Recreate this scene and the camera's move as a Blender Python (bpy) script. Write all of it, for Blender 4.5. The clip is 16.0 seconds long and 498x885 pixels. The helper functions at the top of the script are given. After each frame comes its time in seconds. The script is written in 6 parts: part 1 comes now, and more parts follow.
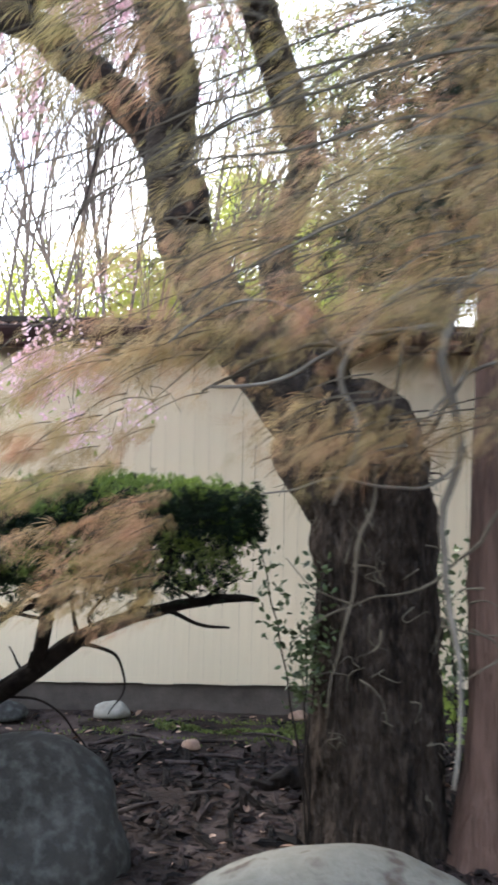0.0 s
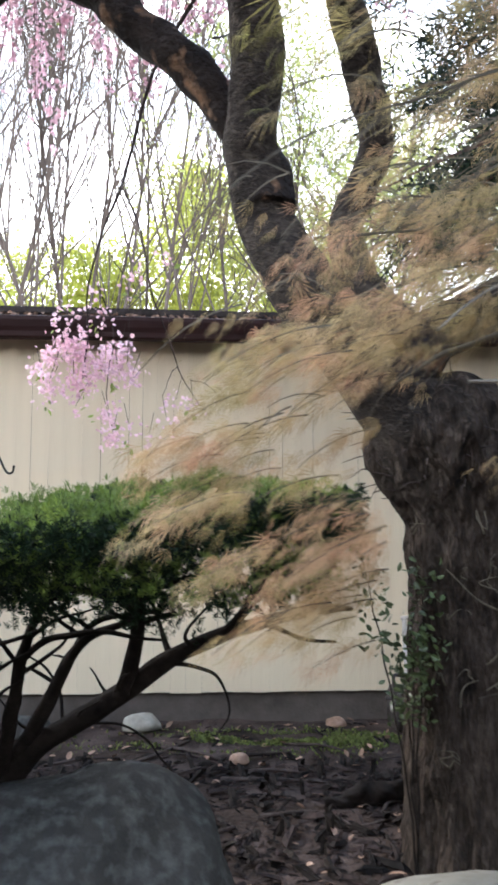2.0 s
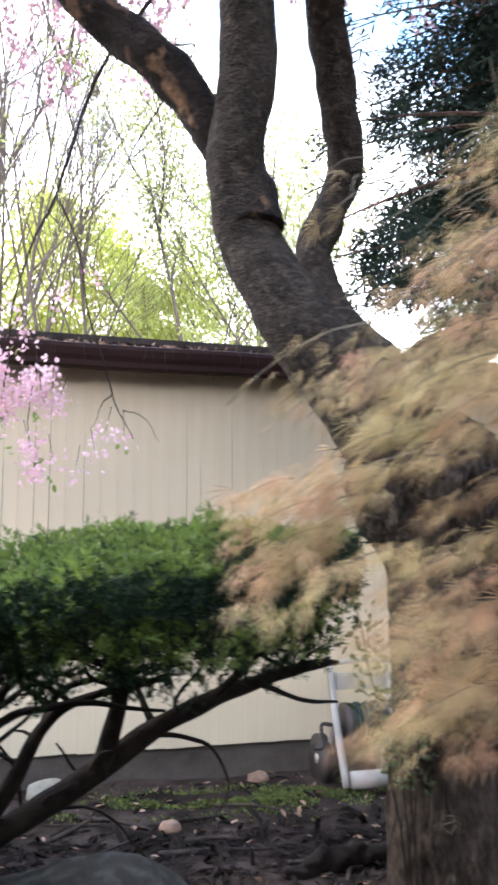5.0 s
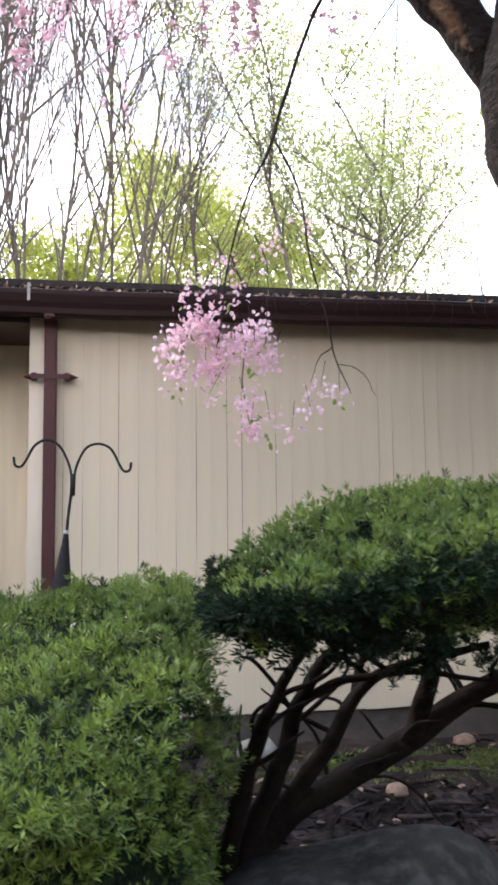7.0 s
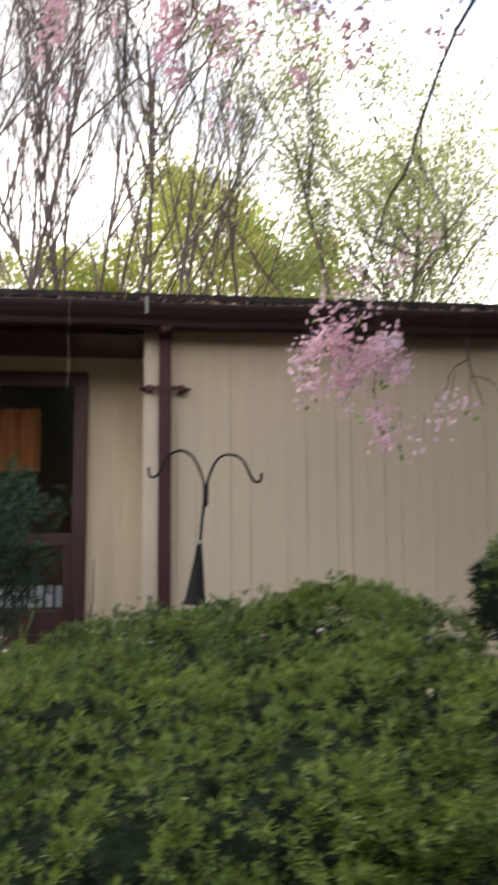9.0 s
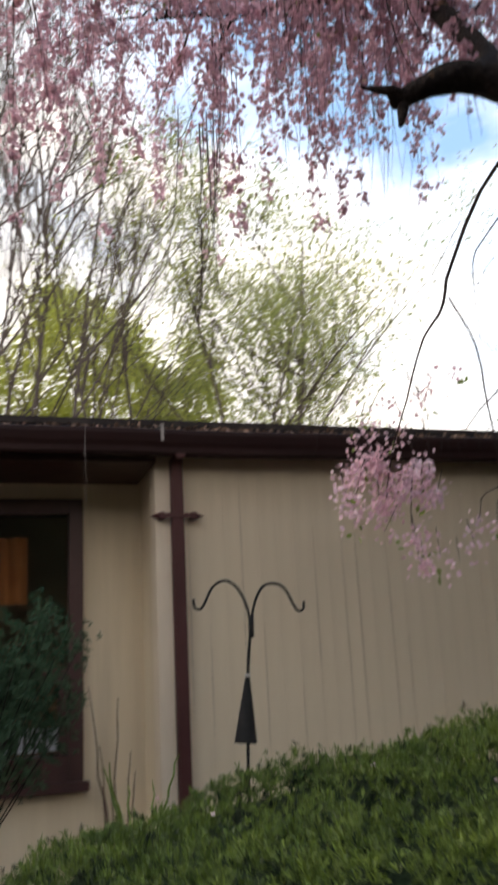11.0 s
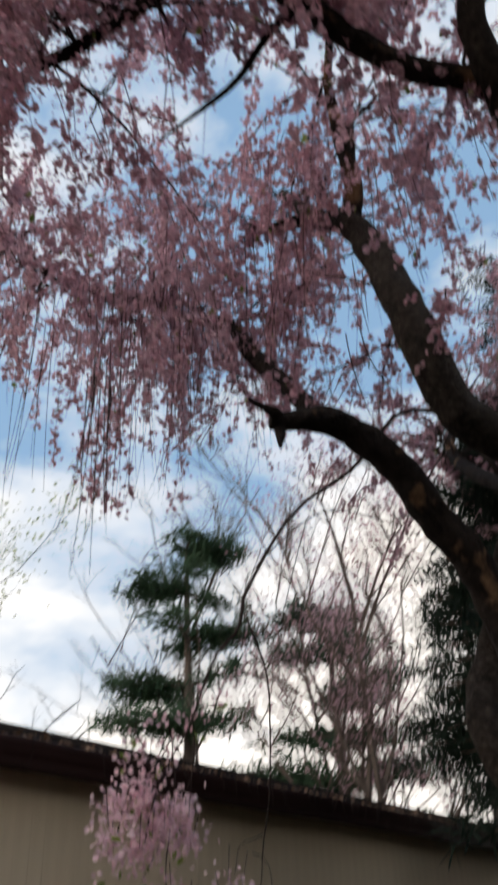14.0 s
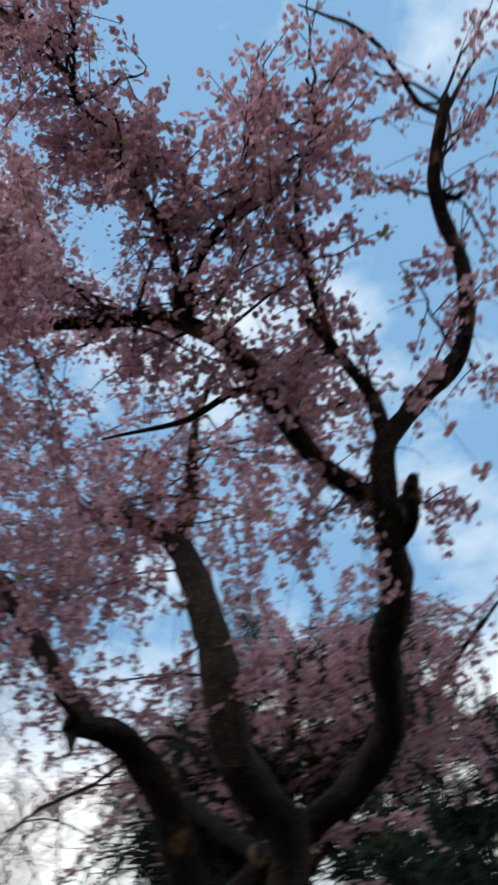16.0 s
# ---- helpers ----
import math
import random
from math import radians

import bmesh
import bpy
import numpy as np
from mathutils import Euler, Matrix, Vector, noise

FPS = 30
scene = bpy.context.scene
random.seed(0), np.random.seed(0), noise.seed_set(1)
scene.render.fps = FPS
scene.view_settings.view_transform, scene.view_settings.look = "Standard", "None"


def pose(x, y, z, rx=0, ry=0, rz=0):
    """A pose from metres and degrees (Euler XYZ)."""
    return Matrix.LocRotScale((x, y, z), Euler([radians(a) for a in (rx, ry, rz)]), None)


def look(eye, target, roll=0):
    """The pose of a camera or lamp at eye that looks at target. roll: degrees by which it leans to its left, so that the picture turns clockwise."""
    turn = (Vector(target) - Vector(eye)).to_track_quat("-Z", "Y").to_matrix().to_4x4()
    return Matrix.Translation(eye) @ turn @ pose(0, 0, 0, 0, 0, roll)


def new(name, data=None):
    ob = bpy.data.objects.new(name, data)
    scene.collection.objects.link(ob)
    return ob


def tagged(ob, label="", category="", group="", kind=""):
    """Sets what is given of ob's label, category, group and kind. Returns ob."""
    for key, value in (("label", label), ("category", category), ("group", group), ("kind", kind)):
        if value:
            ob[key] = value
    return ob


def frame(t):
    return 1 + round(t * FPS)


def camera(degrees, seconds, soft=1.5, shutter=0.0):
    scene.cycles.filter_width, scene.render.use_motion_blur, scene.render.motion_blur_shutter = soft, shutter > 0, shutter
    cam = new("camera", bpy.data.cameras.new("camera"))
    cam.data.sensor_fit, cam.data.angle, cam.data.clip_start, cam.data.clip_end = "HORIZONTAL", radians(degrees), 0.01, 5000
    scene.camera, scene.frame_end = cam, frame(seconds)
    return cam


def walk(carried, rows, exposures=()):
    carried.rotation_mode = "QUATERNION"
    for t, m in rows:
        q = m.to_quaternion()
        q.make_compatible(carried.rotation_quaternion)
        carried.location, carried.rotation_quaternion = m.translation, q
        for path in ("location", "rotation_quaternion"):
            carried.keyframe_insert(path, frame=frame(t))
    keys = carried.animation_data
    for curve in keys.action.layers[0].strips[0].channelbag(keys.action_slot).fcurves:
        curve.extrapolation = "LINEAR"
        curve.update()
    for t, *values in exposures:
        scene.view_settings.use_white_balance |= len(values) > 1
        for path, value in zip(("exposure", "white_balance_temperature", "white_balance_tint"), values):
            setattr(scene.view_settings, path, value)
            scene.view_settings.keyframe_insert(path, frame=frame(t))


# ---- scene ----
cam = camera(33.3, 16.0, soft=3.1, shutter=0.8)
PATH = [
    (0, (0.043, 0.063, 1.287), (0.069, 2.05, 1.517), 1.2),
    (0.5, (-0.105, 0.206, 1.297), (-0.082, 2.194, 1.513), 2.5),
    (1, (-0.25, 0.233, 1.325), (-0.201, 2.222, 1.531), 2.9),
    (1.5, (-0.398, 0.291, 1.328), (-0.292, 2.278, 1.534), 0.5),
    (2, (-0.54, 0.346, 1.33), (-0.38, 2.328, 1.546), 0.2),
    (2.5, (-0.685, 0.46, 1.377), (-0.494, 2.436, 1.621), 0.5),
    (3, (-0.82, 0.55, 1.358), (-0.537, 2.508, 1.651), 3.3),
    (3.2, (-0.823, 0.571, 1.357), (-0.477, 2.517, 1.662), 3.5),
    (5.3, (-1.125, 0.818, 1.387), (-0.592, 2.723, 1.682), -0.3),
    (5.5, (-1.237, 0.912, 1.409), (-0.734, 2.827, 1.688), 0.3),
    (6, (-1.264, 0.895, 1.401), (-0.914, 2.847, 1.664), 0.5),
    (6.5, (-1.49, 0.949, 1.396), (-1.15, 2.909, 1.601), -1.1),
    (7, (-1.6, 1.029, 1.395), (-1.286, 2.994, 1.592), -0.6),
    (7.5, (-1.673, 1.106, 1.427), (-1.333, 3.049, 1.758), -1.9),
    (8, (-1.808, 1.046, 1.422), (-1.442, 2.977, 1.791), -2.9),
    (8.5, (-1.994, 0.978, 1.405), (-1.644, 2.918, 1.738), -1.8),
    (9, (-2.171, 1.077, 1.38), (-1.903, 3.045, 1.611), -0.4),
    (9.2, (-2.219, 1.089, 1.395), (-1.975, 3.062, 1.608), -0.1),
    (11.3, (-3.197, 1.32, 1.5), (-2.511, 3.112, 2.063), -1.9),
    (11.5, (-3.268, 1.385, 1.517), (-2.504, 3.128, 2.131), -0.6),
    (12, (-3.472, 1.503, 1.538), (-2.544, 3.141, 2.214), -2.3),
    (12.5, (-3.587, 1.66, 1.605), (-2.484, 3.148, 2.36), -2.8),
    (13, (-3.617, 1.832, 1.611), (-2.405, 3.169, 2.473), -0.1),
    (13.5, (-3.72, 2.016, 1.64), (-2.444, 3.23, 2.588), -0.6),
    (14, (-3.921, 2.201, 1.666), (-2.606, 3.244, 2.755), -2.7),
    (14.5, (-4.035, 2.413, 1.687), (-2.736, 3.295, 2.925), -3.1),
    (15, (-4.195, 2.598, 1.71), (-2.906, 3.272, 3.083), -3.3),
    (15.5, (-4.349, 2.724, 1.765), (-3.077, 3.114, 3.259), -4.9),
    (16, (-4.438, 2.766, 1.791), (-3.167, 2.939, 3.325), -3.4),
]
EXPOSURES = [(0.0, 1.5, 6250, 9), (3.0, 1.45, 6250, 9), (5.5, 1.78, 6250, 13), (7.0, 1.2, 6350, 14), (8.0, 0.74, 6450, 14), (9.0, 0.5, 7000, 14), (11.5, -0.3, 7250, 11), (12.0, -0.5, 6800, 7), (12.5, -0.62, 6850, 7), (13.5, -0.68, 7200, 10), (14.5, -0.8, 7300, 11), (15.2, -0.75, 7000, 9), (16.0, -0.72, 6500, 4)]
walk(cam, [(t, look(eye, target, roll)) for t, eye, target, roll in PATH], EXPOSURES)

# ---- sky and sun ----
SUN_AZ, SUN_EL = radians(62.0), radians(38.0)      # to the left of +y, above the horizon
sun_way = Vector((-math.sin(SUN_AZ) * math.cos(SUN_EL), math.cos(SUN_AZ) * math.cos(SUN_EL), math.sin(SUN_EL)))
world = bpy.data.worlds.new("sky")
scene.world = world
world.use_nodes = True
wt = world.node_tree
wt.nodes.clear()


def wnode(kind, **values):
    n = wt.nodes.new(kind)
    for k, v in values.items():
        n.inputs[k].default_value = v
    return n


sky = wt.nodes.new("ShaderNodeTexSky")
sky.sky_type, sky.sun_disc = "NISHITA", False
sky.sun_elevation, sky.sun_rotation = SUN_EL, -SUN_AZ
w_co = wt.nodes.new("ShaderNodeTexCoord")
w_map = wnode("ShaderNodeMapping", Scale=(1.0, 1.0, 2.2))
w_noise = wnode("ShaderNodeTexNoise", Scale=2.3, Detail=7.0, Roughness=0.58)
w_sep = wt.nodes.new("ShaderNodeSeparateXYZ")
w_low = wt.nodes.new("ShaderNodeMapRange")          # more cloud low in the sky
w_low.inputs["From Min"].default_value, w_low.inputs["From Max"].default_value = 0.1, 0.75
w_low.inputs["To Min"].default_value, w_low.inputs["To Max"].default_value = 0.43, 0.03
w_add = wt.nodes.new("ShaderNodeMath")
w_ramp = wt.nodes.new("ShaderNodeMapRange")
w_ramp.inputs["From Min"].default_value, w_ramp.inputs["From Max"].default_value = 0.5, 0.76
w_mix = wt.nodes.new("ShaderNodeMix")
w_mix.data_type = "RGBA"
w_mix.inputs["B"].default_value = (14.5, 14.6, 14.9, 1)
w_haze = wt.nodes.new("ShaderNodeMix")               # thin high haze over the blue
w_haze.data_type = "RGBA"
w_haze.inputs["Factor"].default_value, w_haze.inputs["B"].default_value = 0.6, (4.2, 7.7, 12.6, 1)
w_bg = wnode("ShaderNodeBackground", Strength=0.15)
w_out = wt.nodes.new("ShaderNodeOutputWorld")
for a, b in (
    (w_co.outputs["Generated"], w_map.inputs["Vector"]), (w_map.outputs[0], w_noise.inputs["Vector"]),
    (w_co.outputs["Generated"], w_sep.inputs[0]), (w_sep.outputs["Z"], w_low.inputs["Value"]),
    (w_noise.outputs[0], w_add.inputs[0]), (w_low.outputs[0], w_add.inputs[1]), (w_add.outputs[0], w_ramp.inputs["Value"]),
    (w_ramp.outputs[0], w_mix.inputs["Factor"]), (sky.outputs[0], w_haze.inputs["A"]), (w_haze.outputs["Result"], w_mix.inputs["A"]), (w_mix.outputs["Result"], w_bg.inputs["Color"]),
    (w_bg.outputs[0], w_out.inputs["Surface"]),
):
    wt.links.new(a, b)
sun = new("sun", bpy.data.lights.new("sun", "SUN"))
sun.data.energy, sun.data.angle, sun.data.color = 1.6, radians(12), (1.0, 0.93, 0.82)
sun.matrix_world = look((0, 0, 20), Vector((0, 0, 20)) - sun_way)


# ---- materials ----
def material(name, dark, light, rough=0.8, scale=6.0, stretch=(1, 1, 1), bump=0.3, bump_scale=None, detail=6.0, spot=None, spot_at=(0.55, 0.7), spot_scale=1.5,
             island=0.0, each=0.0, through_light=0.0, metal=0.0, spec=0.5, coords="Object", bump_dist=0.01):
    """A surface between two colours by noise at two scales, with relief, stains of a third colour, and variation from piece to piece."""
    m = bpy.data.materials.new(name)
    m.use_nodes = True
    nt = m.node_tree
    nd, ln = nt.nodes, nt.links.new
    bs, out = nd["Principled BSDF"], nd["Material Output"]
    co, mp = nd.new("ShaderNodeTexCoord"), nd.new("ShaderNodeMapping")
    mp.inputs["Scale"].default_value = stretch
    ln(co.outputs[coords], mp.inputs[0])
    n1, n2 = nd.new("ShaderNodeTexNoise"), nd.new("ShaderNodeTexNoise")
    for n, s, d in ((n1, scale, detail), (n2, scale * 0.17, 3.0)):
        n.inputs["Scale"].default_value, n.inputs["Detail"].default_value, n.inputs["Roughness"].default_value = s, d, 0.62
        ln(mp.outputs[0], n.inputs["Vector"])
    mean = nd.new("ShaderNodeMath")
    mean.operation = "ADD"
    ln(n1.outputs[0], mean.inputs[0])
    ln(n2.outputs[0], mean.inputs[1])
    rng = nd.new("ShaderNodeMapRange")
    rng.inputs["From Min"].default_value, rng.inputs["From Max"].default_value = 0.72, 1.28
    ln(mean.outputs[0], rng.inputs["Value"])
    mix = nd.new("ShaderNodeMix")
    mix.data_type = "RGBA"
    mix.inputs["A"].default_value, mix.inputs["B"].default_value = (*dark, 1), (*light, 1)
    ln(rng.outputs[0], mix.inputs["Factor"])
    colour = mix.outputs["Result"]
    if spot:
        n3 = nd.new("ShaderNodeTexNoise")
        n3.inputs["Scale"].default_value, n3.inputs["Detail"].default_value = spot_scale, 5.0
        ln(mp.outputs[0], n3.inputs["Vector"])
        r3 = nd.new("ShaderNodeMapRange")
        r3.inputs["From Min"].default_value, r3.inputs["From Max"].default_value = spot_at
        ln(n3.outputs[0], r3.inputs["Value"])
        m3 = nd.new("ShaderNodeMix")
        m3.data_type = "RGBA"
        m3.inputs["B"].default_value = (*spot, 1)
        ln(colour, m3.inputs["A"])
        ln(r3.outputs[0], m3.inputs["Factor"])
        colour = m3.outputs["Result"]
    if island or each:
        hsv = nd.new("ShaderNodeHueSaturation")
        src = nd.new("ShaderNodeNewGeometry").outputs["Random Per Island"] if island else nd.new("ShaderNodeObjectInfo").outputs["Random"]
        r4 = nd.new("ShaderNodeMapRange")
        r4.inputs["To Min"].default_value, r4.inputs["To Max"].default_value = 1 - (island or each), 1 + (island or each)
        ln(src, r4.inputs["Value"])
        ln(r4.outputs[0], hsv.inputs["Value"])
        ln(colour, hsv.inputs["Color"])
        colour = hsv.outputs[0]
    ln(colour, bs.inputs["Base Color"])
    bs.inputs["Roughness"].default_value, bs.inputs["Metallic"].default_value = rough, metal
    bs.inputs["Specular IOR Level"].default_value = spec
    if bump:
        n5 = n1
        if bump_scale:
            n5 = nd.new("ShaderNodeTexNoise")
            n5.inputs["Scale"].default_value, n5.inputs["Detail"].default_value = bump_scale, 7.0
            ln(mp.outputs[0], n5.inputs["Vector"])
        bp = nd.new("ShaderNodeBump")
        bp.inputs["Strength"].default_value, bp.inputs["Distance"].default_value = bump, bump_dist
        ln(n5.outputs[0], bp.inputs["Height"])
        ln(bp.outputs[0], bs.inputs["Normal"])
    if through_light:
        tr, ms = nd.new("ShaderNodeBsdfTranslucent"), nd.new("ShaderNodeMixShader")
        ln(colour, tr.inputs["Color"])
        ms.inputs[0].default_value = through_light
        ln(bs.outputs[0], ms.inputs[1])
        ln(tr.outputs[0], ms.inputs[2])
        ln(ms.outputs[0], out.inputs["Surface"])
    return m


SIDING = material("painted siding", (0.63, 0.52, 0.37), (0.75, 0.632, 0.463), 0.75, 3.0, (3, 3, 0.25), 0.25, 60.0, spot=(0.38, 0.30, 0.21), spot_at=(0.60, 0.85), spot_scale=1.2, each=0.012)
TRIM = material("painted trim", (0.63, 0.525, 0.405), (0.74, 0.625, 0.49), 0.7, 5.0, (2, 2, 0.4), 0.2)
BROWN = material("brown enamelled metal", (0.022, 0.008, 0.008), (0.042, 0.017, 0.016), 0.6, 4.0, (0.4, 2, 2), 0.15, spec=0.25)
SPOUT = material("red-brown enamelled metal", (0.060, 0.018, 0.018), (0.095, 0.034, 0.032), 0.55, 5.0, (2, 2, 0.5), 0.1, spec=0.3)
DARKWOOD = material("dark brown window wood", (0.040, 0.014, 0.013), (0.072, 0.028, 0.024), 0.5, 8.0, (1, 1, 0.3), 0.2)
SHINGLE = material("roof felt", (0.035, 0.030, 0.030), (0.075, 0.062, 0.058), 0.95, 30.0, bump=0.6, spec=0.15)
CONCRETE = material("weathered concrete", (0.065, 0.054, 0.048), (0.125, 0.105, 0.092), 0.9, 7.0, bump=0.5, bump_scale=40.0, spec=0.15)
SOIL = material("soil and mulch", (0.012, 0.008, 0.007), (0.054, 0.036, 0.029), 0.95, 9.0, bump=1.0, bump_scale=35.0, spot=(0.088, 0.064, 0.058), spot_at=(0.46, 0.72), spot_scale=3.4, bump_dist=0.03, spec=0.15)
MULCH = material("bark mulch chips", (0.005, 0.0038, 0.0038), (0.038, 0.026, 0.024), 0.85, 20.0, island=0.85, spec=0.15)
DRYLEAF = material("fallen dry leaves", (0.16, 0.095, 0.065), (0.36, 0.24, 0.18), 0.8, 25.0, island=0.55, spec=0.15)
MOSS = material("moss", (0.055, 0.070, 0.016), (0.145, 0.17, 0.042), 0.95, 40.0, island=0.3)
GRANITE = material("grey granite", (0.021, 0.020, 0.0185), (0.060, 0.057, 0.053), 0.9, 7.0, bump=0.7, bump_scale=70.0, spot=(0.12, 0.12, 0.115), spot_at=(0.46, 0.9), spot_scale=20.0, spec=0.15)
SANDSTONE = material("pale sandstone", (0.13, 0.12, 0.10), (0.26, 0.245, 0.21), 0.9, 9.0, bump=0.7, bump_scale=60.0, spot=(0.10, 0.08, 0.065), spot_at=(0.56, 0.7), spot_scale=9.0, spec=0.15)
PALESTONE = material("pale quartz stone", (0.20, 0.18, 0.15), (0.38, 0.35, 0.30), 0.8, 20.0)
STICK = material("dead wood", (0.020, 0.015, 0.014), (0.085, 0.064, 0.057), 0.9, 20.0, island=0.4, spec=0.15)
BARK = material("old cherry bark", (0.007, 0.005, 0.0042), (0.066, 0.049, 0.040), 0.95, 30.0, (1.5, 1.5, 0.5), 1.0, 34.0, spot=(0.088, 0.068, 0.054), spot_at=(0.52, 0.8), spot_scale=30.0, bump_dist=0.06, spec=0.15)
LIMB = material("cherry limb bark", (0.007, 0.005, 0.005), (0.030, 0.022, 0.019), 0.92, 16.0, (1, 1, 1), 1.0, 40.0, spot=(0.20, 0.115, 0.068), spot_at=(0.56, 0.66), spot_scale=6.0, bump_dist=0.03, spec=0.15)
FLAKY = material("grey-brown cherry bark", (0.012, 0.009, 0.008), (0.050, 0.039, 0.033), 0.9, 46.0, (1, 1, 1.6), 0.9, 70.0, spot=(0.080, 0.064, 0.052), spot_at=(0.52, 0.74), spot_scale=26.0, bump_dist=0.025, spec=0.15)
TWIG = material("dark cherry twigs", (0.028, 0.020, 0.020), (0.060, 0.043, 0.040), 0.85, 30.0, bump=0, spec=0.15)
BLOSSOM = material("pink blossom", (0.50, 0.285, 0.335), (0.80, 0.555, 0.62), 0.75, 3.0, bump=0, island=0.22, through_light=0.55, spec=0.2)
PALEBLOSSOM = material("pale pink blossom", (0.76, 0.47, 0.55), (0.93, 0.76, 0.82), 0.75, 14.0, bump=0, island=0.12, through_light=0.42, spec=0.2)
NEWLEAF = material("young green leaf", (0.15, 0.21, 0.04), (0.26, 0.34, 0.08), 0.6, 9.0, bump=0, island=0.2, through_light=0.5)
CEDARBARK = material("stringy red-brown bark", (0.055, 0.034, 0.028), (0.17, 0.105, 0.085), 0.95, 16.0, (2, 2, 0.16), 1.0, 26.0, bump_dist=0.04, spec=0.15)
MAPLELEAF = material("laceleaf maple leaf", (0.20, 0.19, 0.055), (0.52, 0.36, 0.20), 0.65, 3.2, bump=0, island=0.3, through_light=0.5, spot=(0.53, 0.29, 0.185), spot_at=(0.50, 0.66), spot_scale=4.0)
MAPLETWIG = material("grey maple twig", (0.055, 0.045, 0.034), (0.15, 0.13, 0.10), 0.85, 12.0, bump=0.2, spec=0.15)
PALESTEM = material("pale grey maple bark", (0.10, 0.088, 0.075), (0.26, 0.235, 0.205), 0.85, 14.0, bump=0.3, spec=0.15)
YEWBARK = material("dark yew bark", (0.006, 0.0045, 0.004), (0.027, 0.020, 0.017), 0.92, 16.0, (1, 1, 1), 0.7, 30.0, bump_dist=0.02, spec=0.15)
# yew greens with light put in: shaded, inside of the mound, skylit
YEWSHADE = material("shaded yew needles", (0.004, 0.011, 0.005), (0.015, 0.031, 0.012), 0.6, 5.0, bump=0, island=0.5, through_light=0.1, spec=0.2)
YEWCORE = material("shade inside the yew", (0.004, 0.008, 0.003), (0.030, 0.050, 0.018), 0.9, 28.0, bump=1.0, bump_scale=45.0, bump_dist=0.03, spec=0.15)
YEWLIT = material("lit yew needles", (0.040, 0.080, 0.014), (0.185, 0.245, 0.040), 0.5, 6.0, bump=0, island=0.45, through_light=0.28)
HOLLY = material("glossy broad leaf", (0.040, 0.062, 0.024), (0.105, 0.135, 0.050), 0.4, 6.0, bump=0, island=0.4, through_light=0.2)
CONIFER = material("dark conifer needles", (0.007, 0.014, 0.010), (0.022, 0.036, 0.024), 0.7, 3.0, bump=0, island=0.45, through_light=0.1, spec=0.15)
PINE = material("pine needles", (0.034, 0.072, 0.048), (0.085, 0.145, 0.075), 0.7, 1.0, bump=0, island=0.35, through_light=0.2, spec=0.15)
SPRING = material("spring foliage", (0.35, 0.37, 0.065), (0.52, 0.54, 0.125), 0.7, 0.4, bump=0, island=0.25, through_light=0.62)
SPRINGPALE = material("thin spring foliage", (0.30, 0.34, 0.09), (0.45, 0.48, 0.17), 0.7, 0.4, bump=0, island=0.3, through_light=0.5)
FARBARK = material("grey-brown bark of far trees", (0.075, 0.058, 0.050), (0.165, 0.130, 0.112), 0.9, 3.0, bump=0, spec=0.15)
# for the added screen that keeps low light off the garden
SKYSCREEN = material("unseen woods screen", (0.020, 0.026, 0.012), (0.070, 0.075, 0.035), 0.95, 0.8, bump=0.8, bump_scale=3.0, bump_dist=0.3)
BLACKIRON = material("black iron", (0.008, 0.008, 0.008), (0.020, 0.018, 0.018), 0.75, 30.0, bump=0.2, spec=0.25)
GREYPLASTIC = material("weathered beige plastic", (0.36, 0.325, 0.30), (0.50, 0.46, 0.43), 0.6, 8.0, bump=0.1)
BROWNPLASTIC = material("dark brown plastic", (0.035, 0.028, 0.027), (0.070, 0.055, 0.052), 0.6, 8.0, bump=0.1)
HOSE = material("dark green hose", (0.006, 0.022, 0.016), (0.014, 0.040, 0.030), 0.45, 20.0, bump=0.1)
# its red tone puts the upper pane's reflection into the wall colour
ROOMWALL = material("room wall with reflected red", (0.20, 0.10, 0.07), (0.28, 0.15, 0.10), 0.9, 2.0)
PALEREFLECTION = material("pale lilac reflection", (0.62, 0.62, 0.74), (0.82, 0.82, 0.9), 0.85, 8.0)
ORANGE = material("orange curtain", (0.30, 0.085, 0.022), (0.45, 0.15, 0.045), 0.9, 6.0, (6, 6, 0.4))
GLASS = bpy.data.materials.new("window glass")
GLASS.use_nodes = True
g_bs = GLASS.node_tree.nodes["Principled BSDF"]
g_bs.inputs["Transmission Weight"].default_value, g_bs.inputs["Roughness"].default_value, g_bs.inputs["IOR"].default_value = 1.0, 0.02, 1.45
g_bs.inputs["Base Color"].default_value = (0.92, 0.95, 0.94, 1)


# ---- shape helpers ----
def join(chunks):
    """Several (verts, faces) into one; all faces have the same number of corners."""
    vs, fs, n = [], [], 0
    for v, f in chunks:
        if len(v):
            vs.append(np.asarray(v, float))
            fs.append(np.asarray(f, int) + n)
            n += len(v)
    return np.concatenate(vs), np.concatenate(fs)


def mesh_of(name, v, f, mat, smooth=False):
    """A mesh from arrays; every face has f.shape[1] corners."""
    v, f = np.asarray(v, np.float32), np.asarray(f, np.int32)
    me = bpy.data.meshes.new(name)
    k = f.shape[1]
    me.vertices.add(len(v))
    me.vertices.foreach_set("co", v.ravel())
    me.loops.add(f.size)
    me.loops.foreach_set("vertex_index", f.ravel())
    me.polygons.add(len(f))
    me.polygons.foreach_set("loop_start", np.arange(0, f.size, k, dtype=np.int32))
    me.update(calc_edges=True)
    me.polygons.foreach_set("use_smooth", np.full(len(f), smooth))
    me.materials.append(mat)
    me.validate()
    return me


